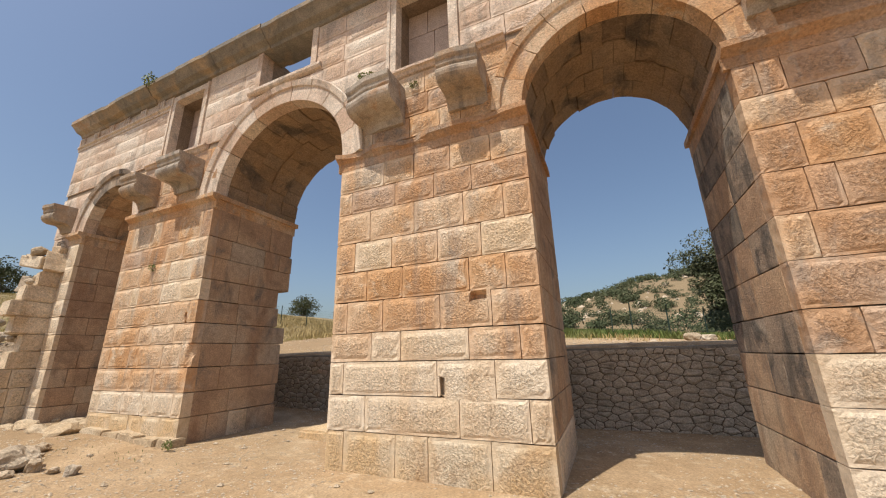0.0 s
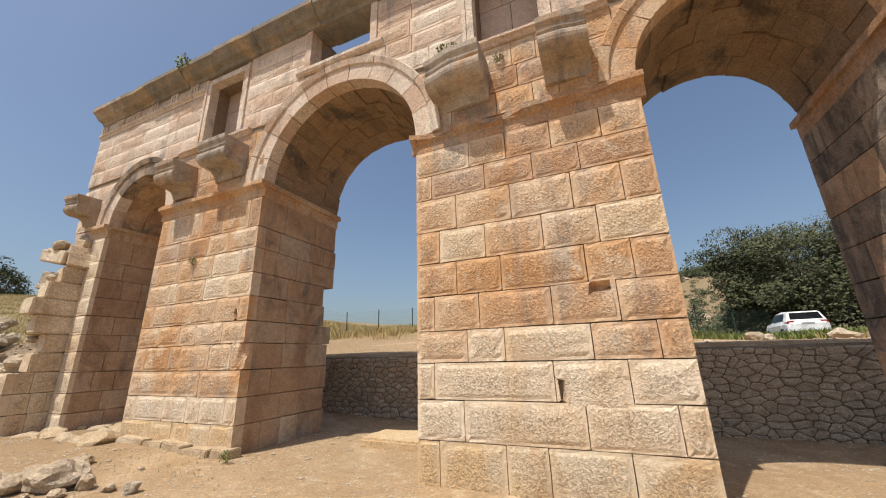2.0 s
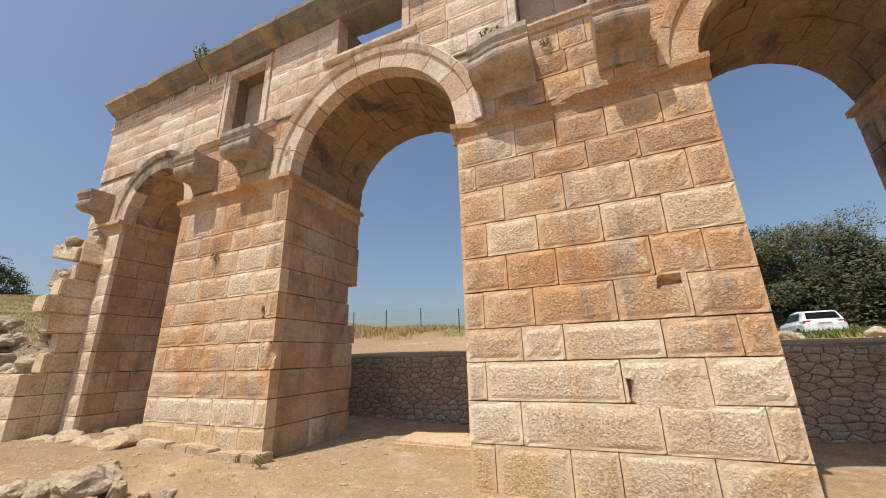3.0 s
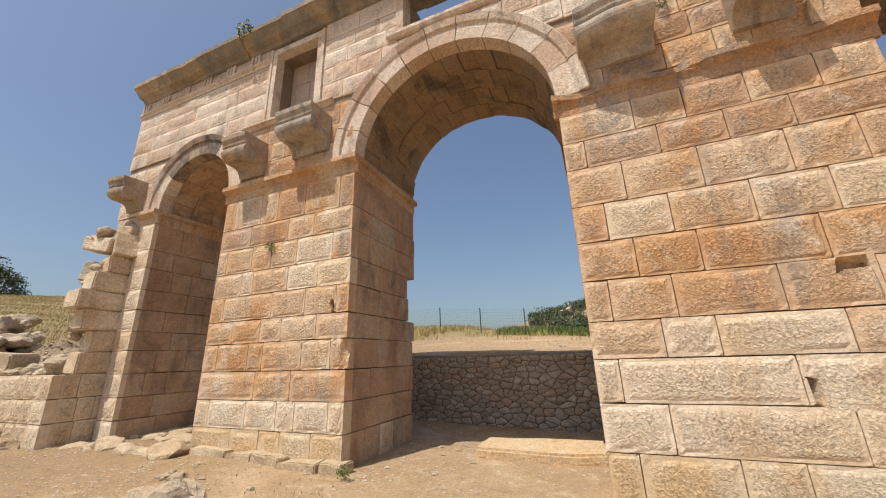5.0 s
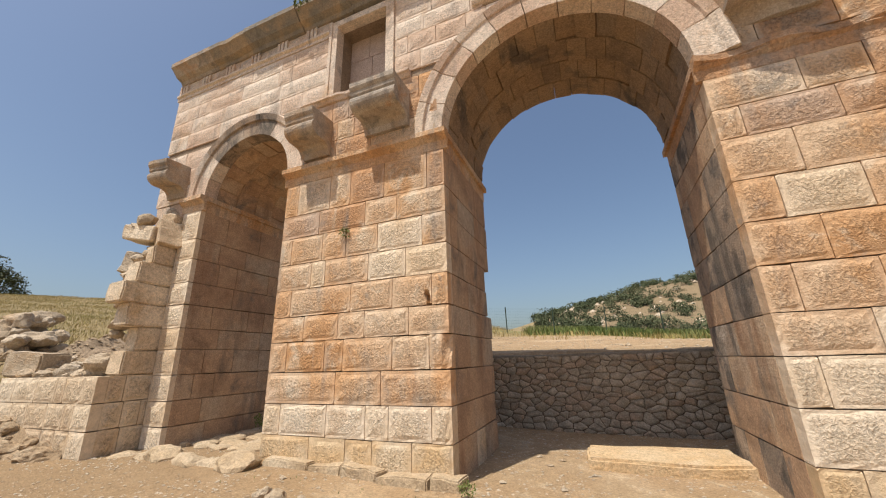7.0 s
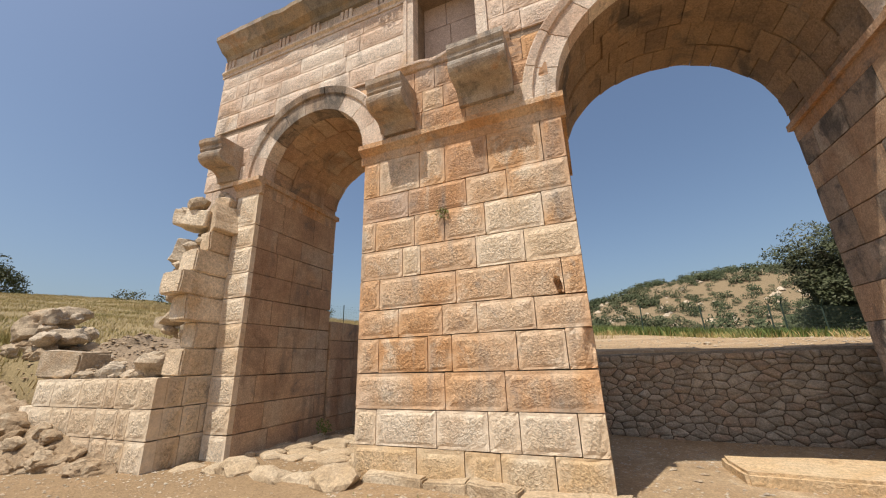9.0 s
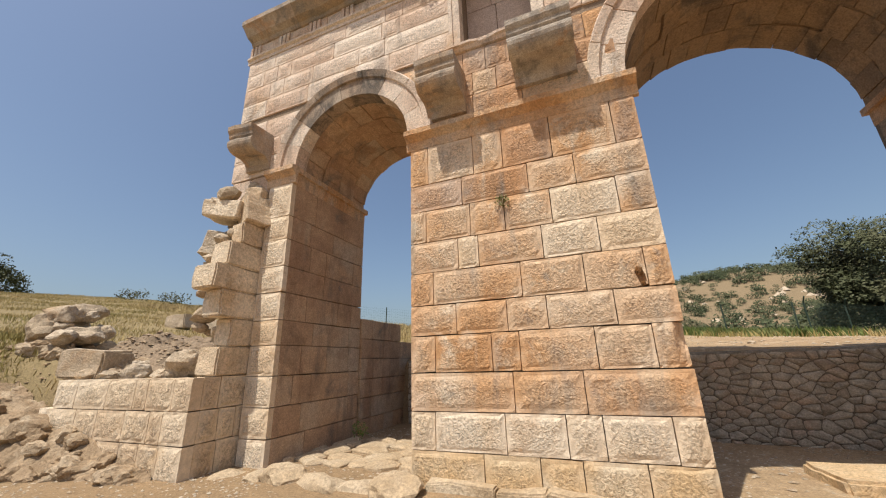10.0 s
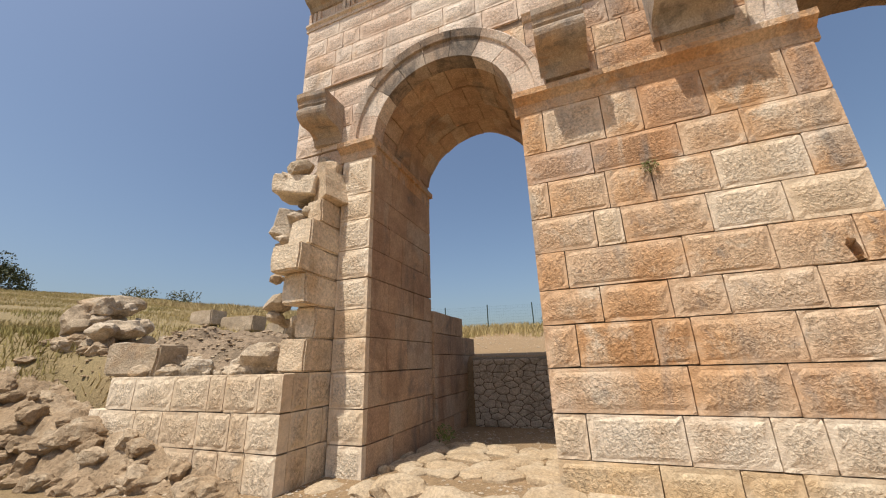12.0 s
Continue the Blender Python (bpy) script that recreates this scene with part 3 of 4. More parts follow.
while x < RIGHT_END:
    w = r.uniform(1.0, 1.9)
    dy, dz = r.uniform(-0.025, 0.025), r.uniform(-0.015, 0.015)
    band_part("cornice", [(y + dy, z + dz) for y, z in CORNICE], x + 0.004, x + w - 0.004, M_DARK if x > LEFT_END + 0.5 else M_BRACKET, "projecting stone cornice darkened by lichen")
    x += w
for x0, x1, z0, z1 in NICHES:
    bm = bmesh.new()
    for a, b in ((x0 - 0.2, x0 + 0.004), (x1 - 0.004, x1 + 0.2)):
        box(bm, a, b, -0.02, 0.2, z0, z1 + 0.15)
        box(bm, a + (0.0 if a < x0 else 0.13), a + (0.07 if a < x0 else 0.2), -0.045, 0.1, z0, z1 + 0.15)
    box(bm, x0 + 0.004, x1 - 0.004, -0.019, 0.2, z1 - 0.004, z1 + 0.149)
    part("niche_frame", bm, M_ATTIC, monument, "flat stone frame round a niche")
for a, b in ((WINDOW[0] - 0.16, WINDOW[0] + 0.004), (WINDOW[1] - 0.004, WINDOW[1] + 0.16)):
    bm = bmesh.new()
    box(bm, a, b, -0.03, 0.3, WINDOW[2] + 0.03, 9.2)
    part("window_jamb", bm, M_ATTIC, monument, "flat stone jamb of the open window")

# triglyph frieze
for k in range(6):
    x = LEFT_END + 0.02 + k * 0.88
    for g in range(3):
        bm = bmesh.new()
        x_bar = x + 0.115 * g
        prism(bm, [(0.02, 8.89), (-0.045, 8.89), (-0.045, 9.17), (0.02, 9.17)], x_bar, x_bar + 0.075)
        part("triglyph_bar", bm, M_ATTIC, monument)
for x0, x1 in ((LEFT_END, NICHES[0][0] - 0.2), (NICHES[0][1] + 0.2, WINDOW[0] - 0.16), (WINDOW[1] + 0.16, NICHES[1][0] - 0.2), (NICHES[1][1] + 0.2, RIGHT_END)):
    course(ATTIC, x0, x1, 8.88 if x1 < -6 else 8.72, 9.22, M_ATTIC, unit=0.9, boss=0.003, depth=0.12)


def console(x0, x1, z1=6.60, out=0.55):
    z0 = z1 - 0.55
    bm = bmesh.new()
    under = [(0.05, z0 - 0.22), (-0.07, z0 - 0.21), (-0.10, z0 - 0.10), (-0.15, z0 - 0.03), (-0.22, z0 + 0.01), (-0.32, z0 + 0.015)]
    belly = [(-out + 0.22 - 0.22 * math.sin(a) - 0.03, z0 + 0.19 - 0.18 * math.cos(a)) for a in (0.3, 0.6, 0.9, 1.2, 1.5, 1.8)]
    crown = [(-out + 0.015, z0 + 0.29), (-out - 0.01, z0 + 0.33), (-out - 0.015, z0 + 0.40), (-out - 0.035, z0 + 0.42), (-out - 0.055, z0 + 0.46), (-out - 0.06, z1), (0.05, z1 + 0.02)]
    prism(bm, under + belly + crown, x0, x1, 0.3)
    part("console", bm, M_BRACKET, monument, "weathered bracket block carved with a scroll underside")


for a, b, top in ((-11.0, -10.42, 6.42), (-6.83, -6.16, 6.42), (-5.33, -4.42, 6.58), (0.34, 1.34, 6.62), (2.24, 2.93, 6.55)):
    console(a, b, top)
console(6.42, 7.62, out=0.7)

# ---- dry-stone retaining wall ----
def clip(poly, px, py, nx, ny):
    out = []
    for k in range(len(poly)):
        a, b = poly[k], poly[(k + 1) % len(poly)]
        da, db = (a[0] - px) * nx + (a[1] - py) * ny, (b[0] - px) * nx + (b[1] - py) * ny
        if da <= 0:
            out.append(a)
        if da * db < 0:
            t = da / (da - db)
            out.append((a[0] + (b[0] - a[0]) * t, a[1] + (b[1] - a[1]) * t))
    return out


def fieldstone_cells(x0, x1, z0, z1, w, h, r):
    """Uneven close-fitting stone outlines over a wall face."""
    seeds, row, z = [], 0, z0 + h * 0.3
    while z < z1:
        x = x0 + (row % 2) * w * 0.5
        while x < x1:
            seeds.append((x + r.uniform(-0.35, 0.35) * w, z + r.uniform(-0.38, 0.38) * h))
            x += w * r.choice((0.55, 0.7, 0.9, 1.1, 1.5))
        z += h
        row += 1
    stretch_z = w / h * 0.8
    cells = []
    for i, (x, z) in enumerate(seeds):
        poly = [(max(x0, x - w * 1.5), max(z0, z - h * 1.6)), (min(x1, x + w * 1.5), max(z0, z - h * 1.6)), (min(x1, x + w * 1.5), min(z1, z + h * 1.6)), (max(x0, x - w * 1.5), min(z1, z + h * 1.6))]
        for j, (a, b) in enumerate(seeds):
            if i != j and abs(a - x) < w * 3 and abs(b - z) < h * 3.2:
                nx, nz = a - x, (b - z) * stretch_z ** 2
                poly = clip(poly, (a + x) / 2, (b + z) / 2, nx, nz)
                if len(poly) < 3:
                    break
        if len(poly) >= 3:
            cells.append(poly)
    return cells


def fieldstone(poly, depth, r, gap=0.004):
    """One rounded wall stone from its outline: proud, domed face, sunk rim. Returns vertices about its own middle, faces and the middle."""
    cx, cz = sum(p[0] for p in poly) / len(poly), sum(p[1] for p in poly) / len(poly)
    rounded = []
    for k in range(len(poly)):
        a, b = poly[k], poly[(k + 1) % len(poly)]
        if math.dist(a, b) < 0.015:
            continue
        for t in (0.12, 0.5, 0.88):
            wob = 0.012 if t == 0.5 else 0.006
            rounded.append((a[0] + (b[0] - a[0]) * t - cx + r.uniform(-wob, wob * 0.3), a[1] + (b[1] - a[1]) * t - cz + r.uniform(-wob, wob * 0.3)))
    if len(rounded) < 5:
        return None
    size = math.sqrt(max(0.001, sum(x * x + z * z for x, z in rounded) / len(rounded)))
    k = len(rounded)
    proud = r.uniform(0.02, 0.05)
    verts, faces = [], []
    for scale_, y in ((1 - gap / size, depth), (1 - gap / size, 0.0), (0.90 - gap / size, -proud * 0.7), (0.55, -proud - r.uniform(0, 0.015))):
        for x, z in rounded:
            verts.append((x * scale_, y + r.uniform(-0.008, 0.008), z * scale_))
    verts.append((r.uniform(-0.03, 0.03), -proud - 0.008, 0.0))
    for ring in range(3):
        for q in range(k):
            a, b = ring * k + q, ring * k + (q + 1) % k
            faces.append((a, b, b + k, a + k))
    for q in range(k):
        faces.append((3 * k + q, 3 * k + (q + 1) % k, 4 * k))
    return verts, faces, (cx, cz)


def stone_wall(x0, x1, z0, z1, y, near0, near1, name, label, w=0.33, h=0.19, seed=3):
    r = random.Random(seed)
    bm = bmesh.new()
    box(bm, x0, x1, y - 0.006, y + 0.45, z0 - 0.3, z1 - 0.03)
    wall = tagged(part(name, bm, M_GAP), label, "wall", kind="structure")
    far_v, far_f, count = [], [], 0
    for poly in fieldstone_cells(x0, x1, z0, z1, w, h, r):
        made = fieldstone(poly, 0.08, r, 0.005)
        if not made:
            continue
        v, f, (cx, cz) = made
        if near0 < cx < near1 and count < 300:
            me = bpy.data.meshes.new("wall_stone")
            me.from_pydata(v, [], f)
            for p in me.polygons:
                p.use_smooth = True
            part("wall_stone", me, M_DRYWALL, wall, at=pose(cx, y, cz))
            count += 1
        else:
            base = len(far_v)
            far_v += [(a + cx, b + y, c + cz) for a, b, c in v]
            far_f += [tuple(base + i for i in q) for q in f]
    if far_v:
        me = bpy.data.meshes.new("wall_stones")
        me.from_pydata(far_v, [], far_f)
        tagged(part("wall_stones", me, M_DRYWALL, wall), kind="stuff")
    # flat capping of mortar and earth
    bm = bmesh.new()
    box(bm, x0, x1, y - 0.03, y + 0.5, z1 - 0.03, z1 + 0.03)
    bmesh.ops.subdivide_edges(bm, edges=[e for e in bm.edges if e.calc_length() > 2], cuts=60)
    for v in bm.verts:
        v.co.z += 0.03 * noise.noise(v.co * 1.3)
        v.co.y += 0.03 * noise.noise(v.co * 1.1 + Vector((5, 0, 0)))
    part("capping", bm, M_CAP, wall, "grey mortar capping along the top")
    return wall


stone_wall(-9.5, 15.0, 0.05, 1.79, WALL_Y, -4.6, 1.2, "retaining_wall", "low dry-stone retaining wall of grey fieldstones", w=0.27, h=0.135)

# ---- block wall that runs back from the side arch ----
back_wall = tagged(new("back_wall", None), "shaded wall of squared limestone blocks behind the side arch", "wall", kind="structure")
bm = bmesh.new()
box(bm, -10.6, -9.80, DEPTH + 0.03, 5.3, 0.0, 2.3)
box(bm, -10.6, -9.80, DEPTH + 0.03, 4.3, 2.3, 2.75)
core = part("core", bm, M_CORE, back_wall)
# the jamb stone's lowered tone paints extra shade onto this face
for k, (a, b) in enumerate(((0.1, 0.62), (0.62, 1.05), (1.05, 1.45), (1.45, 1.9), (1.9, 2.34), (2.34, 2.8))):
    course(core, DEPTH + 0.02, 5.3 if k < 5 else 4.35, a, b, M_DIM_SIDE, y=-9.72, face="right", unit=0.9, boss=0.006, depth=0.12)

# ---- low broken wall with its footing ----
stub = thing("stub_wall", "low broken wall of pale dressed blocks on rough footing", "wall")
bm = bmesh.new()
box(bm, -14.2, -10.55, -0.74, 0.35, 0.0, 1.60)
core = part("core", bm, M_ROCK, stub, "rough rubble core")
for k, (a, b, x0) in enumerate(((0.22, 0.72, -12.7), (0.72, 1.18, -14.4), (1.18, 1.66, -14.0))):
    course(core, x0, -10.38, a, b, M_STUB, y=-0.9, unit=0.62, boss=0.004, depth=0.18)
    course(core, -0.725, 0.14, a, b, M_STUB, y=-10.38, face="right", unit=0.6, boss=0.006, depth=0.18)

# broken end of the arch: stepped blocks and rubble core
broken_end = thing("broken_masonry", "jagged broken masonry of loose blocks beside the arch", "ruin")
bm = bmesh.new()
box(bm, -11.15, -10.22, 0.30, DEPTH - 0.2, 0.2, 5.5)
bmesh.ops.subdivide_edges(bm, edges=bm.edges[:], cuts=9, use_grid_fill=True)
for v in bm.verts:
    v.co += Vector((noise.noise(v.co * 1.6), noise.noise(v.co * 1.6 + Vector((9, 0, 0))), 0)) * 0.22
part("rubble_core", bm, M_ROCK, broken_end, "rough rubble core")
STEPS = ((1.66, 2.13, -0.58, -10.85), (2.13, 2.60, -0.42, -10.75), (2.60, 3.05, -0.66, -10.8), (3.05, 3.48, -0.84, -10.9), (3.48, 3.92, -0.64, -10.8), (3.92, 4.36, -0.42, -10.7))
for z0, z1, y0, x0 in STEPS:
    bm = bmesh.new()
    box(bm, x0, -10.36 + rnd.uniform(-0.03, 0.02), y0, 0.45, z0 + 0.004, z1 - 0.004)
    bmesh.ops.bevel(bm, geom=bm.edges[:], offset=0.025, segments=2, affect="EDGES")
    bmesh.ops.subdivide_edges(bm, edges=[e for e in bm.edges if e.calc_length() > 0.2], cuts=3, use_grid_fill=True)
    for v in bm.verts:
        v.co += noise.noise_vector(v.co * 3.5) * 0.025 + noise.noise_vector(v.co * 1.1) * 0.03
    part("block", bm, M_STUB, broken_end)
for z0, z1, x0, x1 in ((4.98, 5.53, -11.42, -10.92), (5.02, 5.53, -10.91, -10.40), (4.62, 4.97, -11.25, -10.55)):
    bm = bmesh.new()
    box(bm, x0, x1, 0.0, 0.7, z0, z1)
    bmesh.ops.bevel(bm, geom=bm.edges[:], offset=0.02, segments=2, affect="EDGES")
    bmesh.ops.subdivide_edges(bm, edges=[e for e in bm.edges if e.calc_length() > 0.2], cuts=3, use_grid_fill=True)
    for v in bm.verts:
        v.co += noise.noise_vector(v.co * 3.5) * 0.022
    part("block", bm, M_ATTIC, broken_end)
# tilted and jutting pieces
for x, y, z, sx, sy, sz, tilt in ((-11.05, -0.25, 4.52, 0.75, 0.6, 0.34, 8), (-10.45, -0.12, 4.35, 0.36, 0.5, 0.58, -9), (-11.2, -0.2, 3.75, 0.55, 0.6, 0.5, 14), (-10.62, 0.0, 4.85, 0.4, 0.4, 0.32, 5)):
    bm = bmesh.new()
    box(bm, -sx / 2, sx / 2, -sy / 2, sy / 2, 0, sz)
    bmesh.ops.bevel(bm, geom=bm.edges[:], offset=0.02, segments=1, affect="EDGES")
    bmesh.ops.subdivide_edges(bm, edges=[e for e in bm.edges if e.calc_length() > 0.15], cuts=2, use_grid_fill=True)
    for v in bm.verts:
        v.co += noise.noise_vector(v.co * 4 + Vector((x, y, z))) * 0.05
    part("jutting_block", bm, M_STUB if tilt != 14 else M_ROCK, broken_end, at=pose(x, y, z, 0, tilt, tilt * 2))
r = random.Random(21)
for k in range(64):
    z = 1.7 + 3.5 * k / 64
    part("rubble_stone", stone(r.uniform(0.22, 0.48), 400 + k, 0.8), M_ROCK, broken_end, at=pose(r.uniform(-11.25, -10.6), r.uniform(-0.45, 0.35), z, r.uniform(-20, 20), r.uniform(-20, 20), r.uniform(0, 360)))

# earth bank behind the low wall
def bank(x, y):
    u, v = (x + 13.4) / 5.6, (y - 1.5) / 2.6
    edge = ease((0.5 - abs(u)) / 0.12) * ease((0.5 - abs(v)) / 0.25)
    return edge * (0.50 + 0.16 * noise.noise(Vector((x, y, 3)) * 1.5) + 0.12 * noise.noise(Vector((x, y, 3)) * 5))


bm = bmesh.new()
bmesh.ops.create_grid(bm, x_segments=70, y_segments=34, size=0.5)
for v in bm.verts:
    x, y = -13.4 + v.co.x * 5.6, 1.5 + v.co.y * 2.6
    v.co = Vector((x, y, height(x, y) - 0.06 + bank(x, y)))
tagged(part("earth_bank", bm, M_EARTH), "dark crumbling earth bank behind the low wall", "bank", kind="structure")

# ---- loose stones and rubble ----
STONES = {m: [stone(1.0, 100 + k, 0.72, 3, 0.5) for k in range(10)] for m in (M_ROCK, M_BROWNROCK)}


def rock(x, y, size, z=None, label="pale weathered rock lying on dry earth", group="", seed=None, tall=1.0, mat=None):
    r = random.Random(int(x * 131 + y * 977 + size * 31))
    ob = part("rock", STONES[mat or M_ROCK][r.randrange(10)], mat or M_ROCK, None, at=pose(x, y, (height(x, y) - 0.02) if z is None else z, r.uniform(-9, 9), r.uniform(-9, 9), r.uniform(0, 360)) @ Matrix.Diagonal((size, size * r.uniform(0.75, 1.1), size * tall, 1)))
    return tagged(ob, label, "rock", group)


for x, y, size in ((-4.5, -1.98, 0.64), (-4.15, -1.86, 0.32), (-4.85, -2.3, 0.46), (-5.25, -2.35, 0.36), (-5.2, -1.85, 0.4), (-3.8, -1.75, 0.2), (-3.45, -1.66, 0.26), (-4.1, -2.15, 0.2), (-5.5, -1.3, 0.28), (-5.75, -1.2, 0.22), (-4.75, -1.6, 0.14), (-3.7, -1.5, 0.12), (-4.4, -2.35, 0.15), (-5.1, -1.5, 0.16), (-4.4, -1.05, 0.14)):
    rock(x, y, size, group="rocks in the foreground", tall=0.95)
# footing of the stub wall: a slope of earth and rock under the blocks, with lumps set in it
def slope(x, y):
    run = ease((-x - 11.2) / 3.2)
    reach = 0.22 + 0.75 * run
    down = min(1.0, max(0.0, (-0.8 - y) / reach))
    rough = 0.16 * noise.noise(Vector((x * 1.8, y * 1.8, 3))) + 0.09 * noise.noise(Vector((x * 5, y * 5, 8))) + 0.04 * noise.noise(Vector((x * 12, y * 12, 1)))
    return (0.36 + 0.42 * run) * (1 - ease(down)) * (1 - 0.6 * ease((-x - 15) / 2)) + rough * ease((1.15 - down) / 0.4) * (0.5 + 0.5 * run)


bm = bmesh.new()
bmesh.ops.create_grid(bm, x_segments=150, y_segments=48, size=0.5)
for v in bm.verts:
    x, y = -14.3 + v.co.x * 6.6, -1.25 + v.co.y * 1.5
    edge = ease((0.5 - abs(v.co.x)) / 0.06) * ease((v.co.y + 0.5) / 0.08)
    v.co = Vector((x + 0.05 * noise.noise(Vector((x * 4, y * 4, 2))), y, height(x, min(y, -1.3)) - 0.05 + edge * slope(x, y)))
tagged(part("footing_bank", bm, M_BROWNROCK), "rough bank of earth and rock under the low wall", "bank", kind="structure")
r = random.Random(5)
for k in range(64):
    x = -16.6 + 5.6 * k / 64 + r.uniform(-0.15, 0.15)
    y = -0.95 - r.random() * (0.1 + 0.6 * ease((-x - 11.2) / 3.2))
    size = r.uniform(0.2, 0.55)
    rock(x, y, size, z=height(x, -1.3) + slope(x, y) - 0.3 * size, mat=M_BROWNROCK, label="rough lump of footing rock under a wall", group="footing rocks", tall=1.1)
for k in range(34):
    x, y = -17.6 + 3.6 * r.random(), -1.5 + 2.2 * r.random()
    rock(x, y, r.uniform(0.2, 0.55), mat=M_BROWNROCK, label="weathered boulder on a dry earth bank", group="boulders on the bank")
# rubble along the top of the stub wall
for k in range(60):
    x, y = r.uniform(-14.6, -10.8), r.uniform(-0.65, 0.9)
    rock(x, y, r.uniform(0.12, 0.42), z=1.62 + max(0, height(x, y) - 1.62), label="broken rubble stone on a low wall", group="rubble on the wall")
for x, y, size in ((-11.3, -0.45, 0.8), (-12.9, -0.3, 0.62), (-12.3, 0.1, 0.5)):
    rock(x, y, size, z=1.63, label="large broken boulder on the ruined wall", group="large boulders")
r = random.Random(63)
for k in range(26):
    level = k // 10
    x, y = -17.1 + r.uniform(-1.0, 1.0) * (1 - 0.25 * level), 0.5 + r.uniform(-0.8, 0.8) * (1 - 0.25 * level)
    rock(x, y, r.uniform(0.4, 0.8), z=height(x, y) - 0.12 + 0.42 * level, tall=1.15, label="grey boulder heaped on the grassy mound", group="heaped boulders")


def squared(x, y, z, sx, sy, sz, turn, label, tilt=0, mat=None):
    bm = bmesh.new()
    box(bm, -sx / 2, sx / 2, -sy / 2, sy / 2, 0, sz)
    bmesh.ops.bevel(bm, geom=bm.edges[:], offset=0.04, segments=2, affect="EDGES")
    bmesh.ops.subdivide_edges(bm, edges=[e for e in bm.edges if e.calc_length() > 0.2], cuts=3, use_grid_fill=True)
    off = Vector((x * 3, y * 3, z))
    for v in bm.verts:
        v.co += noise.noise_vector(v.co * 3 + off) * 0.04
    return tagged(part("stone_block", bm, mat or M_ROCK, None, at=pose(x, y, z, 0, tilt, turn)), label, "stone block", "fallen blocks")


squared(-14.2, -0.35, 1.66, 1.1, 0.6, 0.55, 12, "fallen squared block on the broken wall", 4)
squared(-17.9, -1.6, 0.55, 1.2, 0.7, 1.0, 20, "upright squared stone block beside the bank")
squared(-18.2, -2.2, 0.1, 1.6, 0.9, 0.45, 15, "low squared stone block set in the ground")
squared(-16.2, -2.3, 0.2, 1.5, 0.6, 0.3, 8, "long flat kerb stone lying in dry earth")
for k, (x, y, sx, turn) in enumerate(((-19.5, 6.0, 1.6, 5), (-17.6, 6.2, 1.1, -8), (-16.2, 6.4, 1.0, 12), (-21.6, 6.0, 1.3, 0))):
    squared(x, y, height(x, y) - 0.06, sx, 0.7, 0.6, turn, "grey squared block lying on the grassy mound")
# slab behind the middle arch
squared(-1.15, 2.1, 0.02, 2.15, 1.0, 0.25, 3, "long pale threshold slab half sunk in earth", mat=M_FOOT)

# ---- footing course in front of the piers ----
footing = thing("footing", "uneven footing stones along the base of the arch", "footing")
x = -11.0
r = random.Random(9)
while x < -3.9:
    w = r.uniform(0.4, 0.95)
    if x + w > -3.62:
        w = -3.62 - x
    out = 0.46 if x < -7.4 else 0.18
    back = 0.35 if -9.7 < x < -7.3 else 0.1
    bm = bmesh.new()
    top = 0.36 - 0.03 * (x + 11) / 7 + r.uniform(-0.03, 0.03)
    box(bm, x + 0.004, x + w - 0.004, -out - r.uniform(0, 0.1), back, -0.1, top + (0.02 if x < -7.4 else 0.0))
    bmesh.ops.bevel(bm, geom=bm.edges[:], offset=0.06 if x < -7.4 else 0.018, segments=2, affect="EDGES")
    bmesh.ops.subdivide_edges(bm, edges=[e for e in bm.edges if e.calc_length() > 0.15], cuts=2, use_grid_fill=True)
    for v in bm.verts:
        v.co += noise.noise_vector(v.co * 3.2) * 0.05
    if x < -7.4:
        bm.free()
        part("footing_stone", stone(w * 1.25, int(900 - x * 10), 0.62, 3, 0.4), M_PAVE, footing, at=pose(x + w / 2, -0.30 - r.uniform(0, 0.12), 0.30 - 0.42 * w, 0, 0, r.uniform(-15, 15)))
    else:
        part("footing_stone", bm, M_PAVE, footing)
    x += w
# worn paving inside the side arch
cells = fieldstone_cells(-9.75, -7.2, 0.38, 2.3, 0.62, 0.42, random.Random(31))
for poly in cells:
    made = fieldstone(poly, 0.2, random.Random(len(poly) + int(poly[0][0] * 100)), 0.012)
    if made:
        v, f, (cx, cz) = made
        me = bpy.data.meshes.new("paving_stone")
        me.from_pydata(v, [], f)
        part("paving_stone", me, M_PAVE, footing, at=pose(cx, cz, 0.30 - 0.02 * rnd.random(), -90) @ Matrix.Diagonal((1, 1, -1, 1)))

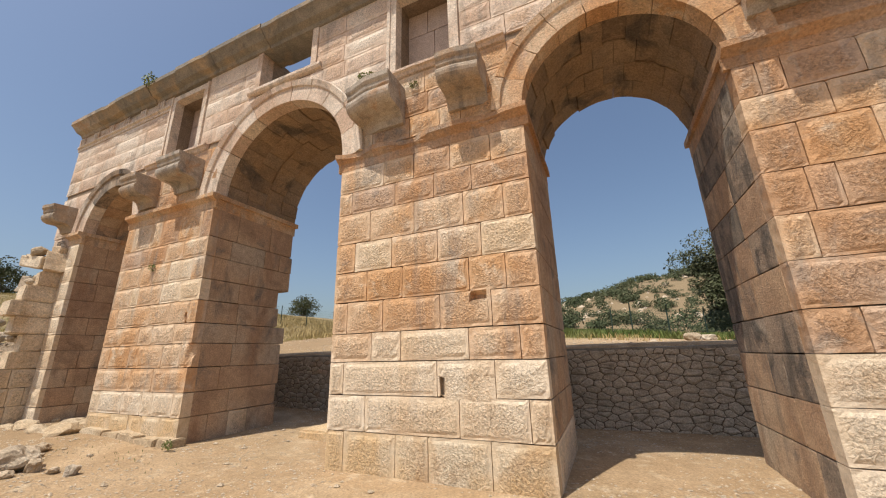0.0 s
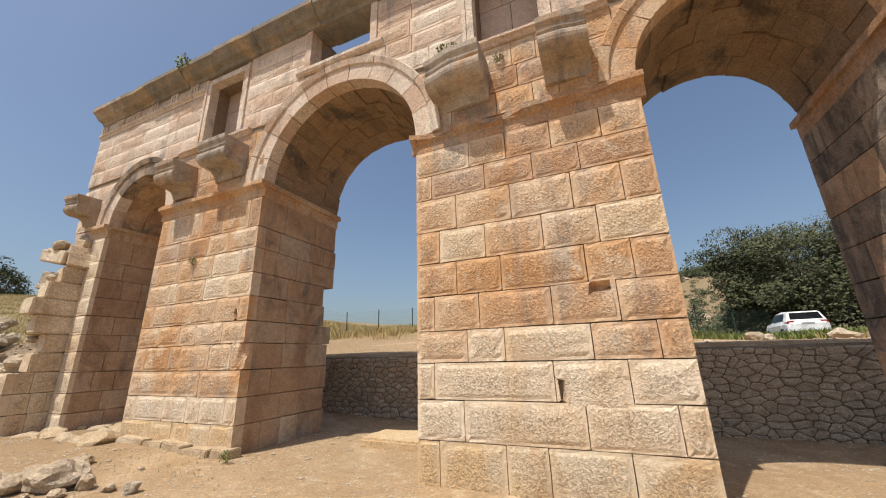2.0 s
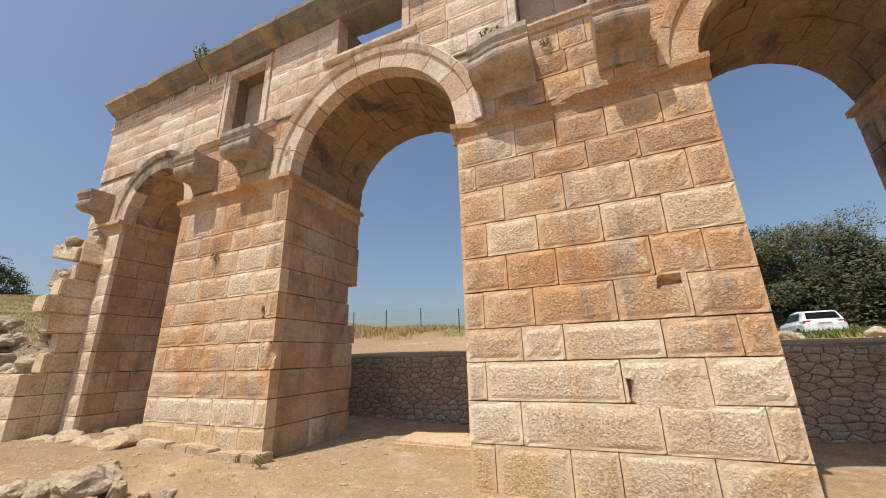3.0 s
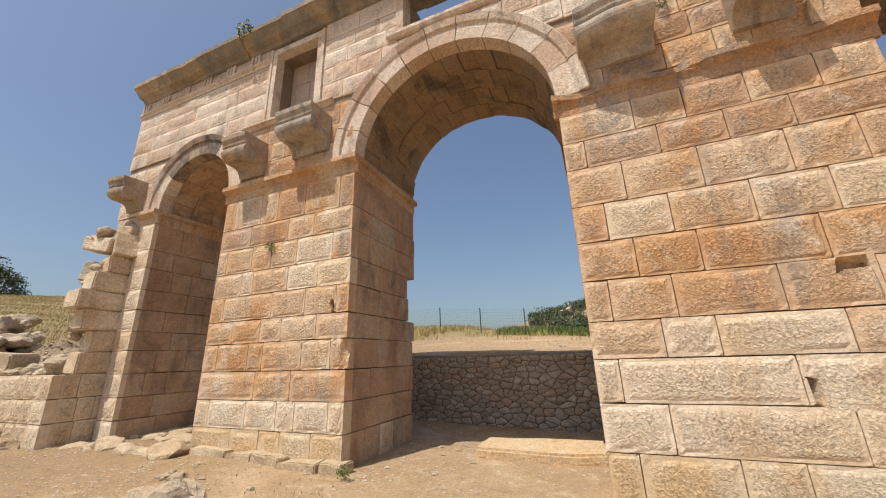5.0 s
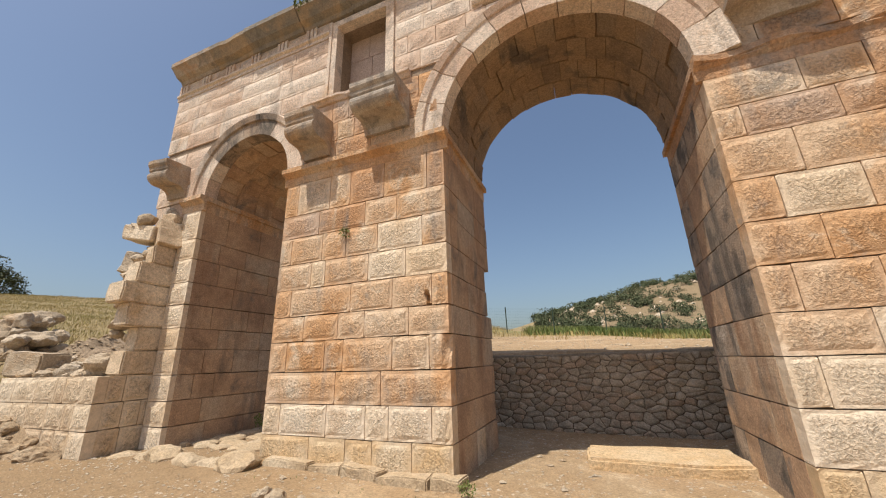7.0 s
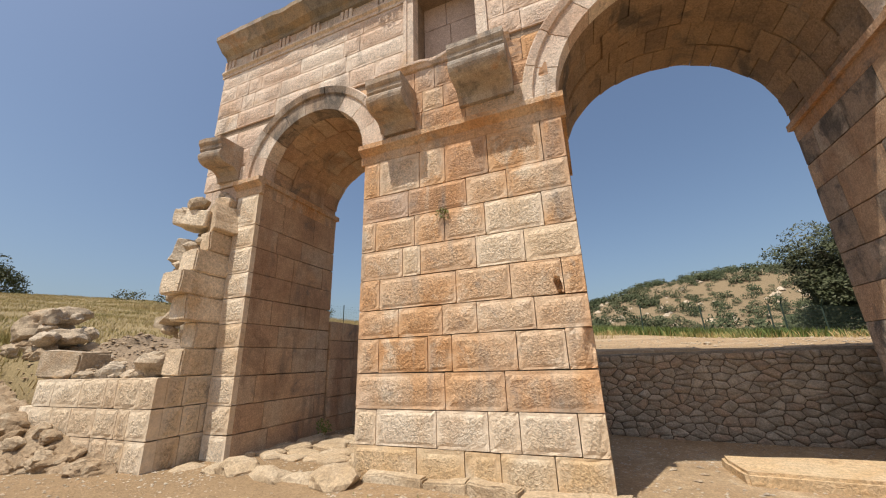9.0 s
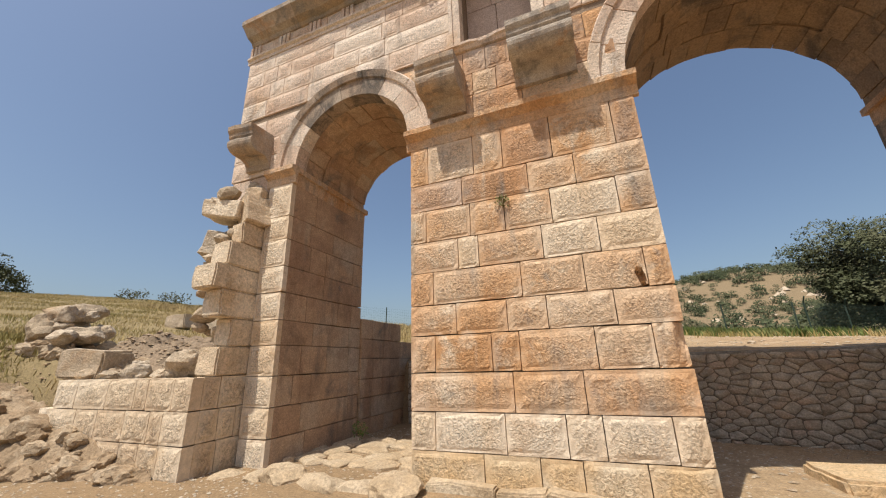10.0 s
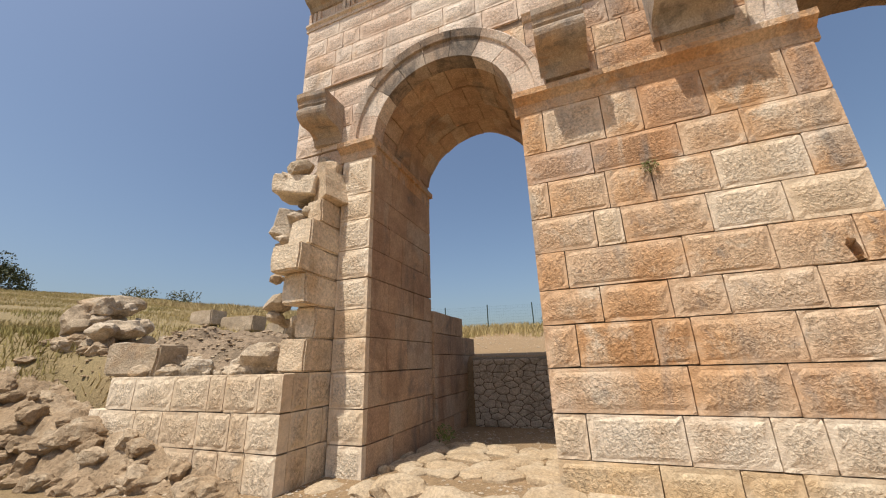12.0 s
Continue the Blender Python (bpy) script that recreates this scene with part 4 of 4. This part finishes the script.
# ---- pebbles ----
def scatter(name, label, count, area, size, mat, seed):
    r = random.Random(seed)
    verts, faces = [], []
    octa = ((1, 0, 0), (-1, 0, 0), (0, 1, 0), (0, -1, 0), (0, 0, 0.7), (0, 0, -0.5))
    tri = ((0, 2, 4), (2, 1, 4), (1, 3, 4), (3, 0, 4), (2, 0, 5), (1, 2, 5), (3, 1, 5), (0, 3, 5))
    for _ in range(count):
        x, y = r.uniform(area[0], area[1]), r.uniform(area[2], area[3])
        if noise.noise(Vector((x * 0.8, y * 0.8, seed))) < r.uniform(-0.5, 0.3):
            continue
        s = size * r.choice((0.4, 0.5, 0.6, 0.8, 1.0, 1.6))
        z, a = height(x, y) + s * 0.15 + max(0.0, bank(x, y) - 0.06), r.uniform(0, 6.28)
        base = len(verts)
        for p in octa:
            k = s * r.uniform(0.6, 1.2)
            verts.append((x + k * (p[0] * math.cos(a) - p[1] * math.sin(a)), y + k * 0.8 * (p[0] * math.sin(a) + p[1] * math.cos(a)), z + k * p[2] * 0.6))
        faces += [tuple(base + i for i in t) for t in tri]
    me = bpy.data.meshes.new(name)
    me.from_pydata(verts, [], faces)
    tagged(part(name, me, mat), label, "pebbles", kind="stuff")


scatter("pebbles", "pebbles and stone chips strewn over dry earth", 30000, (-13, 9, -4.5, 4.3), 0.021, M_ROCK, 2)
scatter("bank_rubble", "broken stones and clods over the earth bank", 3000, (-17.5, -11.0, -0.6, 3.0), 0.05, M_BROWNROCK, 6)
scatter("field_stones", "larger loose stones over the trodden earth", 700, (-13, 9, -4.5, 4.3), 0.045, M_ROCK, 3)
scatter("gravel", "small stones strewn over the terrace", 5000, (-14, 18, 4.9, 14), 0.035, M_ROCK, 4)


# ---- grass ----
def grass(name, label, count, area, tall, mat, seed, patch=0.0, width=0.012):
    r = random.Random(seed)
    verts, faces = [], []
    for _ in range(count):
        x, y = r.uniform(area[0], area[1]), r.uniform(area[2], area[3])
        if noise.noise(Vector((x * 0.35, y * 0.35, seed))) < patch + r.uniform(-0.25, 0.25):
            continue
        z, a, hgt = height(x, y) - 0.01, r.uniform(0, 6.28), tall * r.uniform(0.5, 1.15)
        lean = hgt * r.uniform(0.1, 0.6)
        dx, dy = math.cos(a), math.sin(a)
        b = len(verts)
        verts += [(x - dy * width, y + dx * width, z), (x + dy * width, y - dx * width, z), (x + dx * lean * 0.4 + dy * width * 0.6, y + dy * lean * 0.4 - dx * width * 0.6, z + hgt * 0.6), (x + dx * lean, y + dy * lean, z + hgt)]
        faces += [(b, b + 1, b + 2), (b, b + 2, b + 3)]
    me = bpy.data.meshes.new(name)
    me.from_pydata(verts, [], faces)
    tagged(part(name, me, mat), label, "grass", kind="stuff")


grass("green_grass", "band of green grass along the fence", 60000, (-6, 34, 17.6, 30), 0.5, M_GREEN, 11, -0.45, 0.03)
grass("field_straw", "dry straw grass over the field", 26000, (-40, -9, 13, 30), 0.45, M_GRASS, 16, -0.25, 0.02)
grass("dry_grass", "straw-coloured dry grass on the mound", 80000, (-60, -11.8, 1.5, 26), 0.17, M_GRASS, 12, -0.35, 0.013)
grass("straw_tufts", "thin straw tufts on the bank", 9000, (-24, -14.4, -2.6, 1.6), 0.2, M_GRASS, 13, -0.25)
grass("weeds", "sparse low weeds at the foot of the arch", 900, (-12, 4, -1.2, 0.0), 0.05, M_GREEN, 14, 0.3, 0.006)
grass("terrace_grass", "dry grass along the terrace", 7000, (-14, 26, 12, 18), 0.3, M_GRASS, 15, 0.2, 0.016)


# ---- leaves, shrubs and trees ----
def leaf_cloud(r, centre, radii, count, size, verts, faces):
    """Many small leaf quads scattered through an uneven blob."""
    off = Vector((r.random() * 90, r.random() * 90, r.random() * 90))
    for _ in range(count):
        d = Vector((r.gauss(0, 1), r.gauss(0, 1), r.gauss(0, 1))).normalized()
        k = (0.45 + 0.55 * r.random() ** 0.4) * (1 + 0.5 * noise.noise(d * 2.2 + off))
        p = Vector((centre[0] + d.x * radii[0] * k, centre[1] + d.y * radii[1] * k, centre[2] + d.z * radii[2] * k))
        u = Vector((r.gauss(0, 1), r.gauss(0, 1), r.gauss(0, 1))).normalized()
        v = u.orthogonal().normalized()
        s = size * r.uniform(0.6, 1.4)
        b = len(verts)
        verts += [tuple(p - u * s), tuple(p + v * s * 0.5), tuple(p + u * s), tuple(p - v * s * 0.5)]
        faces.append((b, b + 1, b + 2, b + 3))


def limb(bm, a, b, ra, rb, sides=7):
    a, b = Vector(a), Vector(b)
    q = (b - a).to_track_quat("Z", "Y")
    rings = []
    for p, rad in ((a, ra), ((a + b) / 2 + Vector((0.05, 0.03, 0)) * (b - a).length, (ra + rb) / 2), (b, rb)):
        rings.append([bm.verts.new(p + q @ Vector((rad * math.cos(6.283 * i / sides), rad * math.sin(6.283 * i / sides), 0))) for i in range(sides)])
    for lo, hi in zip(rings, rings[1:]):
        for i in range(sides):
            bm.faces.new((lo[i], lo[(i + 1) % sides], hi[(i + 1) % sides], hi[i]))


def tree(x, y, spread, top, label, seed, leaves=9000, leaf=0.12, group=""):
    r = random.Random(seed)
    z = height(x, y) - 0.1
    ob = thing("tree", label, "tree", group, at=pose(x, y, z))
    bm = bmesh.new()
    limb(bm, (0, 0, 0), (0.1, 0, top * 0.3), spread * 0.055, spread * 0.04)
    clumps = []
    for k in range(30):
        a = 2.39996 * k + r.uniform(-0.3, 0.3)
        v = (k + 0.5) / 30
        hgt = 0.16 + 0.74 * v
        d = spread * 0.40 * math.sqrt(max(0.05, 1 - ((hgt - 0.42) / 0.56) ** 2)) * r.uniform(0.55, 1.1)
        tip = (d * math.cos(a), d * math.sin(a), top * hgt)
        limb(bm, (0.1, 0, top * min(0.3, hgt * 0.7)), tip, spread * 0.016, spread * 0.005, 5)
        clumps.append(tip)
    part("trunk", bm, M_BARK, ob)
    verts, faces = [], []
    for tip in clumps:
        n = int(leaves / len(clumps) / 4)
        for _ in range(4):
            c = (tip[0] + r.gauss(0, spread * 0.07), tip[1] + r.gauss(0, spread * 0.07), tip[2] + r.gauss(0, top * 0.07))
            rad = spread * r.uniform(0.07, 0.13)
            leaf_cloud(r, c, (rad * 1.2, rad * 1.2, rad * 0.85), n, leaf, verts, faces)
    me = bpy.data.meshes.new("crown")
    me.from_pydata(verts, [], faces)
    part("crown", me, M_LEAF, ob, "dense dull green crown of small leaves")
    return ob


tree(16.6, 32.0, 12.0, 8.9, "broad dense olive-green tree beside a fence", 1, 60000, 0.12)
tree(25.5, 33.5, 9.0, 7.4, "rounded olive-green tree behind the parked car", 2, 20000, 0.15)
tree(33.0, 36.0, 8.0, 5.6, "low spreading olive-green tree at the field edge", 3, 14000, 0.15)
tree(-82.0, 17.0, 8.6, 7.8, "dark lone tree on the grassy rise", 4, 8000, 0.16)
tree(-60.6, 60.0, 6.2, 5.2, "small dark tree standing in the field", 5, 5000, 0.14)


def scrub(name, label, spots, mat, seed, leaf):
    r = random.Random(seed)
    verts, faces = [], []
    for x, y, s in spots:
        z = height(x, y)
        for _ in range(3):
            c = (x + r.gauss(0, s * 0.3), y + r.gauss(0, s * 0.3), z + s * 0.3)
            leaf_cloud(r, c, (s * 0.5, s * 0.5, s * 0.4), 60, leaf * s * 0.5, verts, faces)
    me = bpy.data.meshes.new(name)
    me.from_pydata(verts, [], faces)
    tagged(part(name, me, mat), label, "shrubs", kind="stuff")


r = random.Random(77)
spots = []
for _ in range(3000):
    x, y = r.uniform(-30, 110), r.uniform(56, 170)
    if x > -0.125 * (y + 5) - 3 and noise.noise(Vector((x * 0.09, y * 0.09, 2))) > r.uniform(-0.9, 0.5):
        spots.append((x, y, r.choice((0.6, 0.8, 1.0, 1.3, 1.7, 2.2, 3.0))))
scrub("hillside_scrub", "dark green scrub scattered over the far hillside", spots, M_SCRUB, 8, 0.20)
spots = [(-45.6, 20, 2.0), (-51.5, 20, 1.8), (-48, 21, 1.4), (-58, 22, 2.0), (-31, 24, 1.2), (-16, 118, 4.5), (-20, 120, 3.0), (20, 40, 3.0), (6, 48, 2.5), (24, 30, 2.2), (28, 31, 2.4), (30, 30.5, 2.0), (13, 36, 2.6), (36, 34, 3)]
scrub("bushes", "low dark bushes along the field edge", spots, M_SCRUB, 9, 0.12)


def hill_rocks():
    r = random.Random(55)
    verts, faces = [], []
    tri = ((0, 2, 4), (2, 1, 4), (1, 3, 4), (3, 0, 4))
    for _ in range(2200):
        x, y = r.uniform(-60, 120), r.uniform(66, 185)
        if x < -0.125 * (y + 5) + 2 or noise.noise(Vector((x * 0.05, y * 0.05, 6))) < r.uniform(-0.2, 0.5):
            continue
        s, z = r.choice((0.3, 0.45, 0.6, 0.9, 1.3)), height(x, y)
        b = len(verts)
        for p in ((1, 0, -0.2), (-1, 0, -0.2), (0, 1, -0.2), (0, -1, -0.2), (0, 0, 0.6)):
            k = s * r.uniform(0.6, 1.3)
            verts.append((x + p[0] * k, y + p[1] * k, z + p[2] * k))
        faces.extend(tuple(b + i for i in t) for t in tri)
    me = bpy.data.meshes.new("hill_rocks")
    me.from_pydata(verts, [], faces)
    tagged(part("hill_rocks", me, M_ROCK), "pale limestone outcrops over the far hillside", "rocks", kind="stuff")


hill_rocks()

# rocks along the terrace
for x, y, size in ((6.6, 8.6, 0.5), (8.3, 8.2, 0.55), (5.6, 9.4, 0.36), (7.3, 10.0, 0.5), (7.0, 9.0, 0.4), (9.4, 8.8, 0.35), (2.5, 6.5, 0.2), (-1.0, 7.0, 0.18)):
    rock(x, y, size, label="pale boulder on the earth terrace", group="boulders on the terrace")
squared(10.6, 9.4, height(10.6, 9.4) - 0.05, 2.2, 0.7, 0.35, 6, "long carved white stone slab on the terrace", mat=M_ATTIC)
squared(10.9, 9.4, height(10.9, 9.4) + 0.3, 2.0, 0.6, 0.28, 3, "long carved white stone slab on another", mat=M_ATTIC)


# ---- fence ----
def bar(bm, a, b, rad, sides=4):
    a, b = Vector(a), Vector(b)
    q = (b - a).to_track_quat("Z", "Y")
    lo = [bm.verts.new(a + q @ Vector((rad * math.cos(6.283 * i / sides), rad * math.sin(6.283 * i / sides), 0))) for i in range(sides)]
    hi = [bm.verts.new(b + q @ Vector((rad * math.cos(6.283 * i / sides), rad * math.sin(6.283 * i / sides), 0))) for i in range(sides)]
    for i in range(sides):
        bm.faces.new((lo[i], lo[(i + 1) % sides], hi[(i + 1) % sides], hi[i]))
    bm.faces.new(lo[::-1])
    bm.faces.new(hi)


fence = thing("wire_fence", "wire mesh fence on thin dark green steel posts", "fence")
xs = [-24.0 + 2.85 * k for k in range(12)]
for k, (x0, x1) in enumerate(zip(xs, xs[1:])):
    bm = bmesh.new()
    z0, z1 = height(x0, 18) - 0.2, height(x0, 18) + 1.65
    bar(bm, (x0, 18, z0), (x0 + rnd.uniform(-0.06, 0.06), 18, z1), 0.035, 6)
    part("post", bm, M_POST, fence)
    wires = bmesh.new()
    h0, h1 = height(x0, 18), height(x1, 18)
    for j in range(9):
        bar(wires, (x0, 18, h0 + 0.1 + 0.18 * j), (x1, 18, h1 + 0.1 + 0.18 * j), 0.0022, 3)
    for j in range(1, 19):
        t = j / 19
        bar(wires, (x0 + (x1 - x0) * t, 18, h0 + (h1 - h0) * t + 0.08), (x0 + (x1 - x0) * t, 18, h0 + (h1 - h0) * t + 1.55), 0.0018, 3)
    part("wire_mesh", wires, M_POST, fence)
panel_fence = thing("panel_fence", "taller green welded mesh fence with cranked top", "fence")
for k in range(3):
    x0, x1 = 5.6 + 2.0 * k, 5.6 + 2.0 * (k + 1)
    y0, y1 = 19.5 + 0.9 * k, 19.5 + 0.9 * (k + 1)
    h0, h1 = height(x0, y0), height(x1, y1)
    bm = bmesh.new()
    bar(bm, (x0, y0, h0 - 0.2), (x0, y0, h0 + 1.75), 0.04, 6)
    bar(bm, (x0, y0, h0 + 1.75), (x0, y0 - 0.25, h0 + 2.05), 0.035, 6)
    part("post", bm, M_POST, panel_fence)
    wires = bmesh.new()
    for j in range(13):
        bar(wires, (x0, y0, h0 + 0.05 + 0.145 * j), (x1, y1, h1 + 0.05 + 0.145 * j), 0.004, 3)
    for j in range(1, 40):
        t = j / 40
        bar(wires, (x0 + (x1 - x0) * t, y0 + (y1 - y0) * t, h0 + (h1 - h0) * t), (x0 + (x1 - x0) * t, y0 + (y1 - y0) * t, h0 + (h1 - h0) * t + 1.8), 0.003, 3)
    part("mesh_panel", wires, M_POST, panel_fence)


# ---- parked car ----
def loft(bm, sections):
    rings = [[bm.verts.new(p) for p in sec] for sec in sections]
    for lo, hi in zip(rings, rings[1:]):
        for i in range(len(lo)):
            q = (i + 1) % len(lo)
            bm.faces.new((lo[i], lo[q], hi[q], hi[i]))
    bm.faces.new(rings[0][::-1])
    bm.faces.new(rings[-1])
    bmesh.ops.recalc_face_normals(bm, faces=bm.faces[:])


def build_car(at):
    car = thing("car", "white compact suv parked beyond the terrace", "car", at=at)
    bm = bmesh.new()

    def ring(y, half, lo, hi):
        return [(-half * 0.94, y, lo), (-half, y, lo + 0.18), (-half, y, hi - 0.18), (-half * 0.93, y, hi), (half * 0.93, y, hi), (half, y, hi - 0.18), (half, y, lo + 0.18), (half * 0.94, y, lo)]
    loft(bm, [ring(-2.08, 0.72, 0.42, 0.86), ring(-1.98, 0.84, 0.30, 1.0), ring(-1.2, 0.9, 0.24, 1.02), ring(1.0, 0.9, 0.24, 1.0), ring(1.75, 0.86, 0.26, 0.95), ring(2.1, 0.72, 0.36, 0.78)])
    part("body", bm, M_PAINT, car, "glossy white painted body")
    bm = bmesh.new()

    def roof(y, half, hi, low=0.96):
        return [(-0.84, y, low), (-half, y, hi - 0.06), (-half * 0.85, y, hi), (half * 0.85, y, hi), (half, y, hi - 0.06), (0.84, y, low)]
    loft(bm, [roof(-2.0, 0.78, 1.05), roof(-1.72, 0.66, 1.5), roof(-0.6, 0.66, 1.58), roof(0.25, 0.64, 1.54), roof(1.05, 0.76, 1.02)])
    part("cabin", bm, M_PAINT, car, "white painted roof and pillars")
    bm = bmesh.new()
    lo = [bm.verts.new(p) for p in ((-0.66, -1.985, 1.08), (0.66, -1.985, 1.08), (0.58, -1.765, 1.44), (-0.58, -1.765, 1.44))]
    bm.faces.new(lo)
    bmesh.ops.solidify(bm, geom=bm.faces[:], thickness=-0.015)
    part("rear_window", bm, M_GLASS, car, "dark tinted glass")
    for side in (-1, 1):
        bm = bmesh.new()
        q = [bm.verts.new(p) for p in ((side * 0.832, -1.5, 1.06), (side * 0.832, 0.7, 1.06), (side * 0.70, 0.1, 1.46), (side * 0.70, -1.4, 1.44))]
        bm.faces.new(q)
        bmesh.ops.solidify(bm, geom=bm.faces[:], thickness=0.015 * side)
        part("side_window", bm, M_GLASS, car, "dark tinted glass")
        bm = bmesh.new()
        box(bm, side * 0.5, side * 0.83, -2.03, -1.9, 0.86, 1.02)
        bmesh.ops.bevel(bm, geom=bm.edges[:], offset=0.03, segments=2, affect="EDGES")
        part("tail_light", bm, M_RED, car, "red tail light")
        for y in (-1.3, 1.32):
            bm = bmesh.new()
            bmesh.ops.create_cone(bm, cap_ends=True, segments=24, radius1=0.34, radius2=0.34, depth=0.22, matrix=pose(side * 0.80, y, 0.33, 0, 90))
            wheel = part("wheel", bm, M_RUBBER, car, "black tyre")
            bm = bmesh.new()
            bmesh.ops.create_cone(bm, cap_ends=True, segments=20, radius1=0.2, radius2=0.17, depth=0.03, matrix=pose(side * 0.92, y, 0.33, 0, 90))
            part("rim", bm, M_RIM, wheel, "grey alloy rim")
    bm = bmesh.new()
    box(bm, -0.78, 0.78, -2.12, -1.95, 0.30, 0.5)
    bmesh.ops.bevel(bm, geom=bm.edges[:], offset=0.04, segments=2, affect="EDGES")
    part("bumper", bm, M_RUBBER, car, "black lower bumper")
    bm = bmesh.new()
    box(bm, -0.26, 0.26, -2.09, -2.0, 0.84, 0.92)
    part("number_plate", bm, M_RIM, car, "plain pale plate")
    return car


build_car(pose(12.5, 22.0, height(12.5, 22.0) + 0.02, 0, 0, -5))

# ---- small plants in the joints ----
def tuft(x, y, z, size, label, seed):
    r = random.Random(seed)
    verts, faces = [], []
    leaf_cloud(r, (0, 0, size * 0.35), (size * 0.5, size * 0.35, size * 0.4), 150, size * 0.07, verts, faces)
    bm = bmesh.new()
    for k in range(6):
        bar(bm, (0, 0.02, 0), (r.uniform(-0.3, 0.3) * size, -0.2 * size, size * r.uniform(0.3, 0.6)), 0.004, 3)
    ob = thing("plant", label, "plant", "plants on the stonework", at=pose(x, y, z))
    part("stems", bm, M_GREEN, ob)
    me = bpy.data.meshes.new("leaves")
    me.from_pydata(verts, [], faces)
    part("leaves", me, M_GREEN, ob)


tuft(-6.95, -0.42, 9.47, 0.5, "green weed growing on the cornice ledge", 1)
tuft(0.75, -0.4, 6.62, 0.42, "grey-green weed growing on a bracket", 2)
tuft(1.55, -0.05, 6.55, 0.2, "small weed in a wall joint", 3)
tuft(-5.70, -0.03, 3.90, 0.22, "small weed hanging from a wall joint", 4)
tuft(-9.3, 1.9, 0.42, 0.35, "green weed at the foot of the arch", 5)
tuft(-3.5, -0.3, 0.2, 0.22, "low green weed at the corner of the footing", 6)
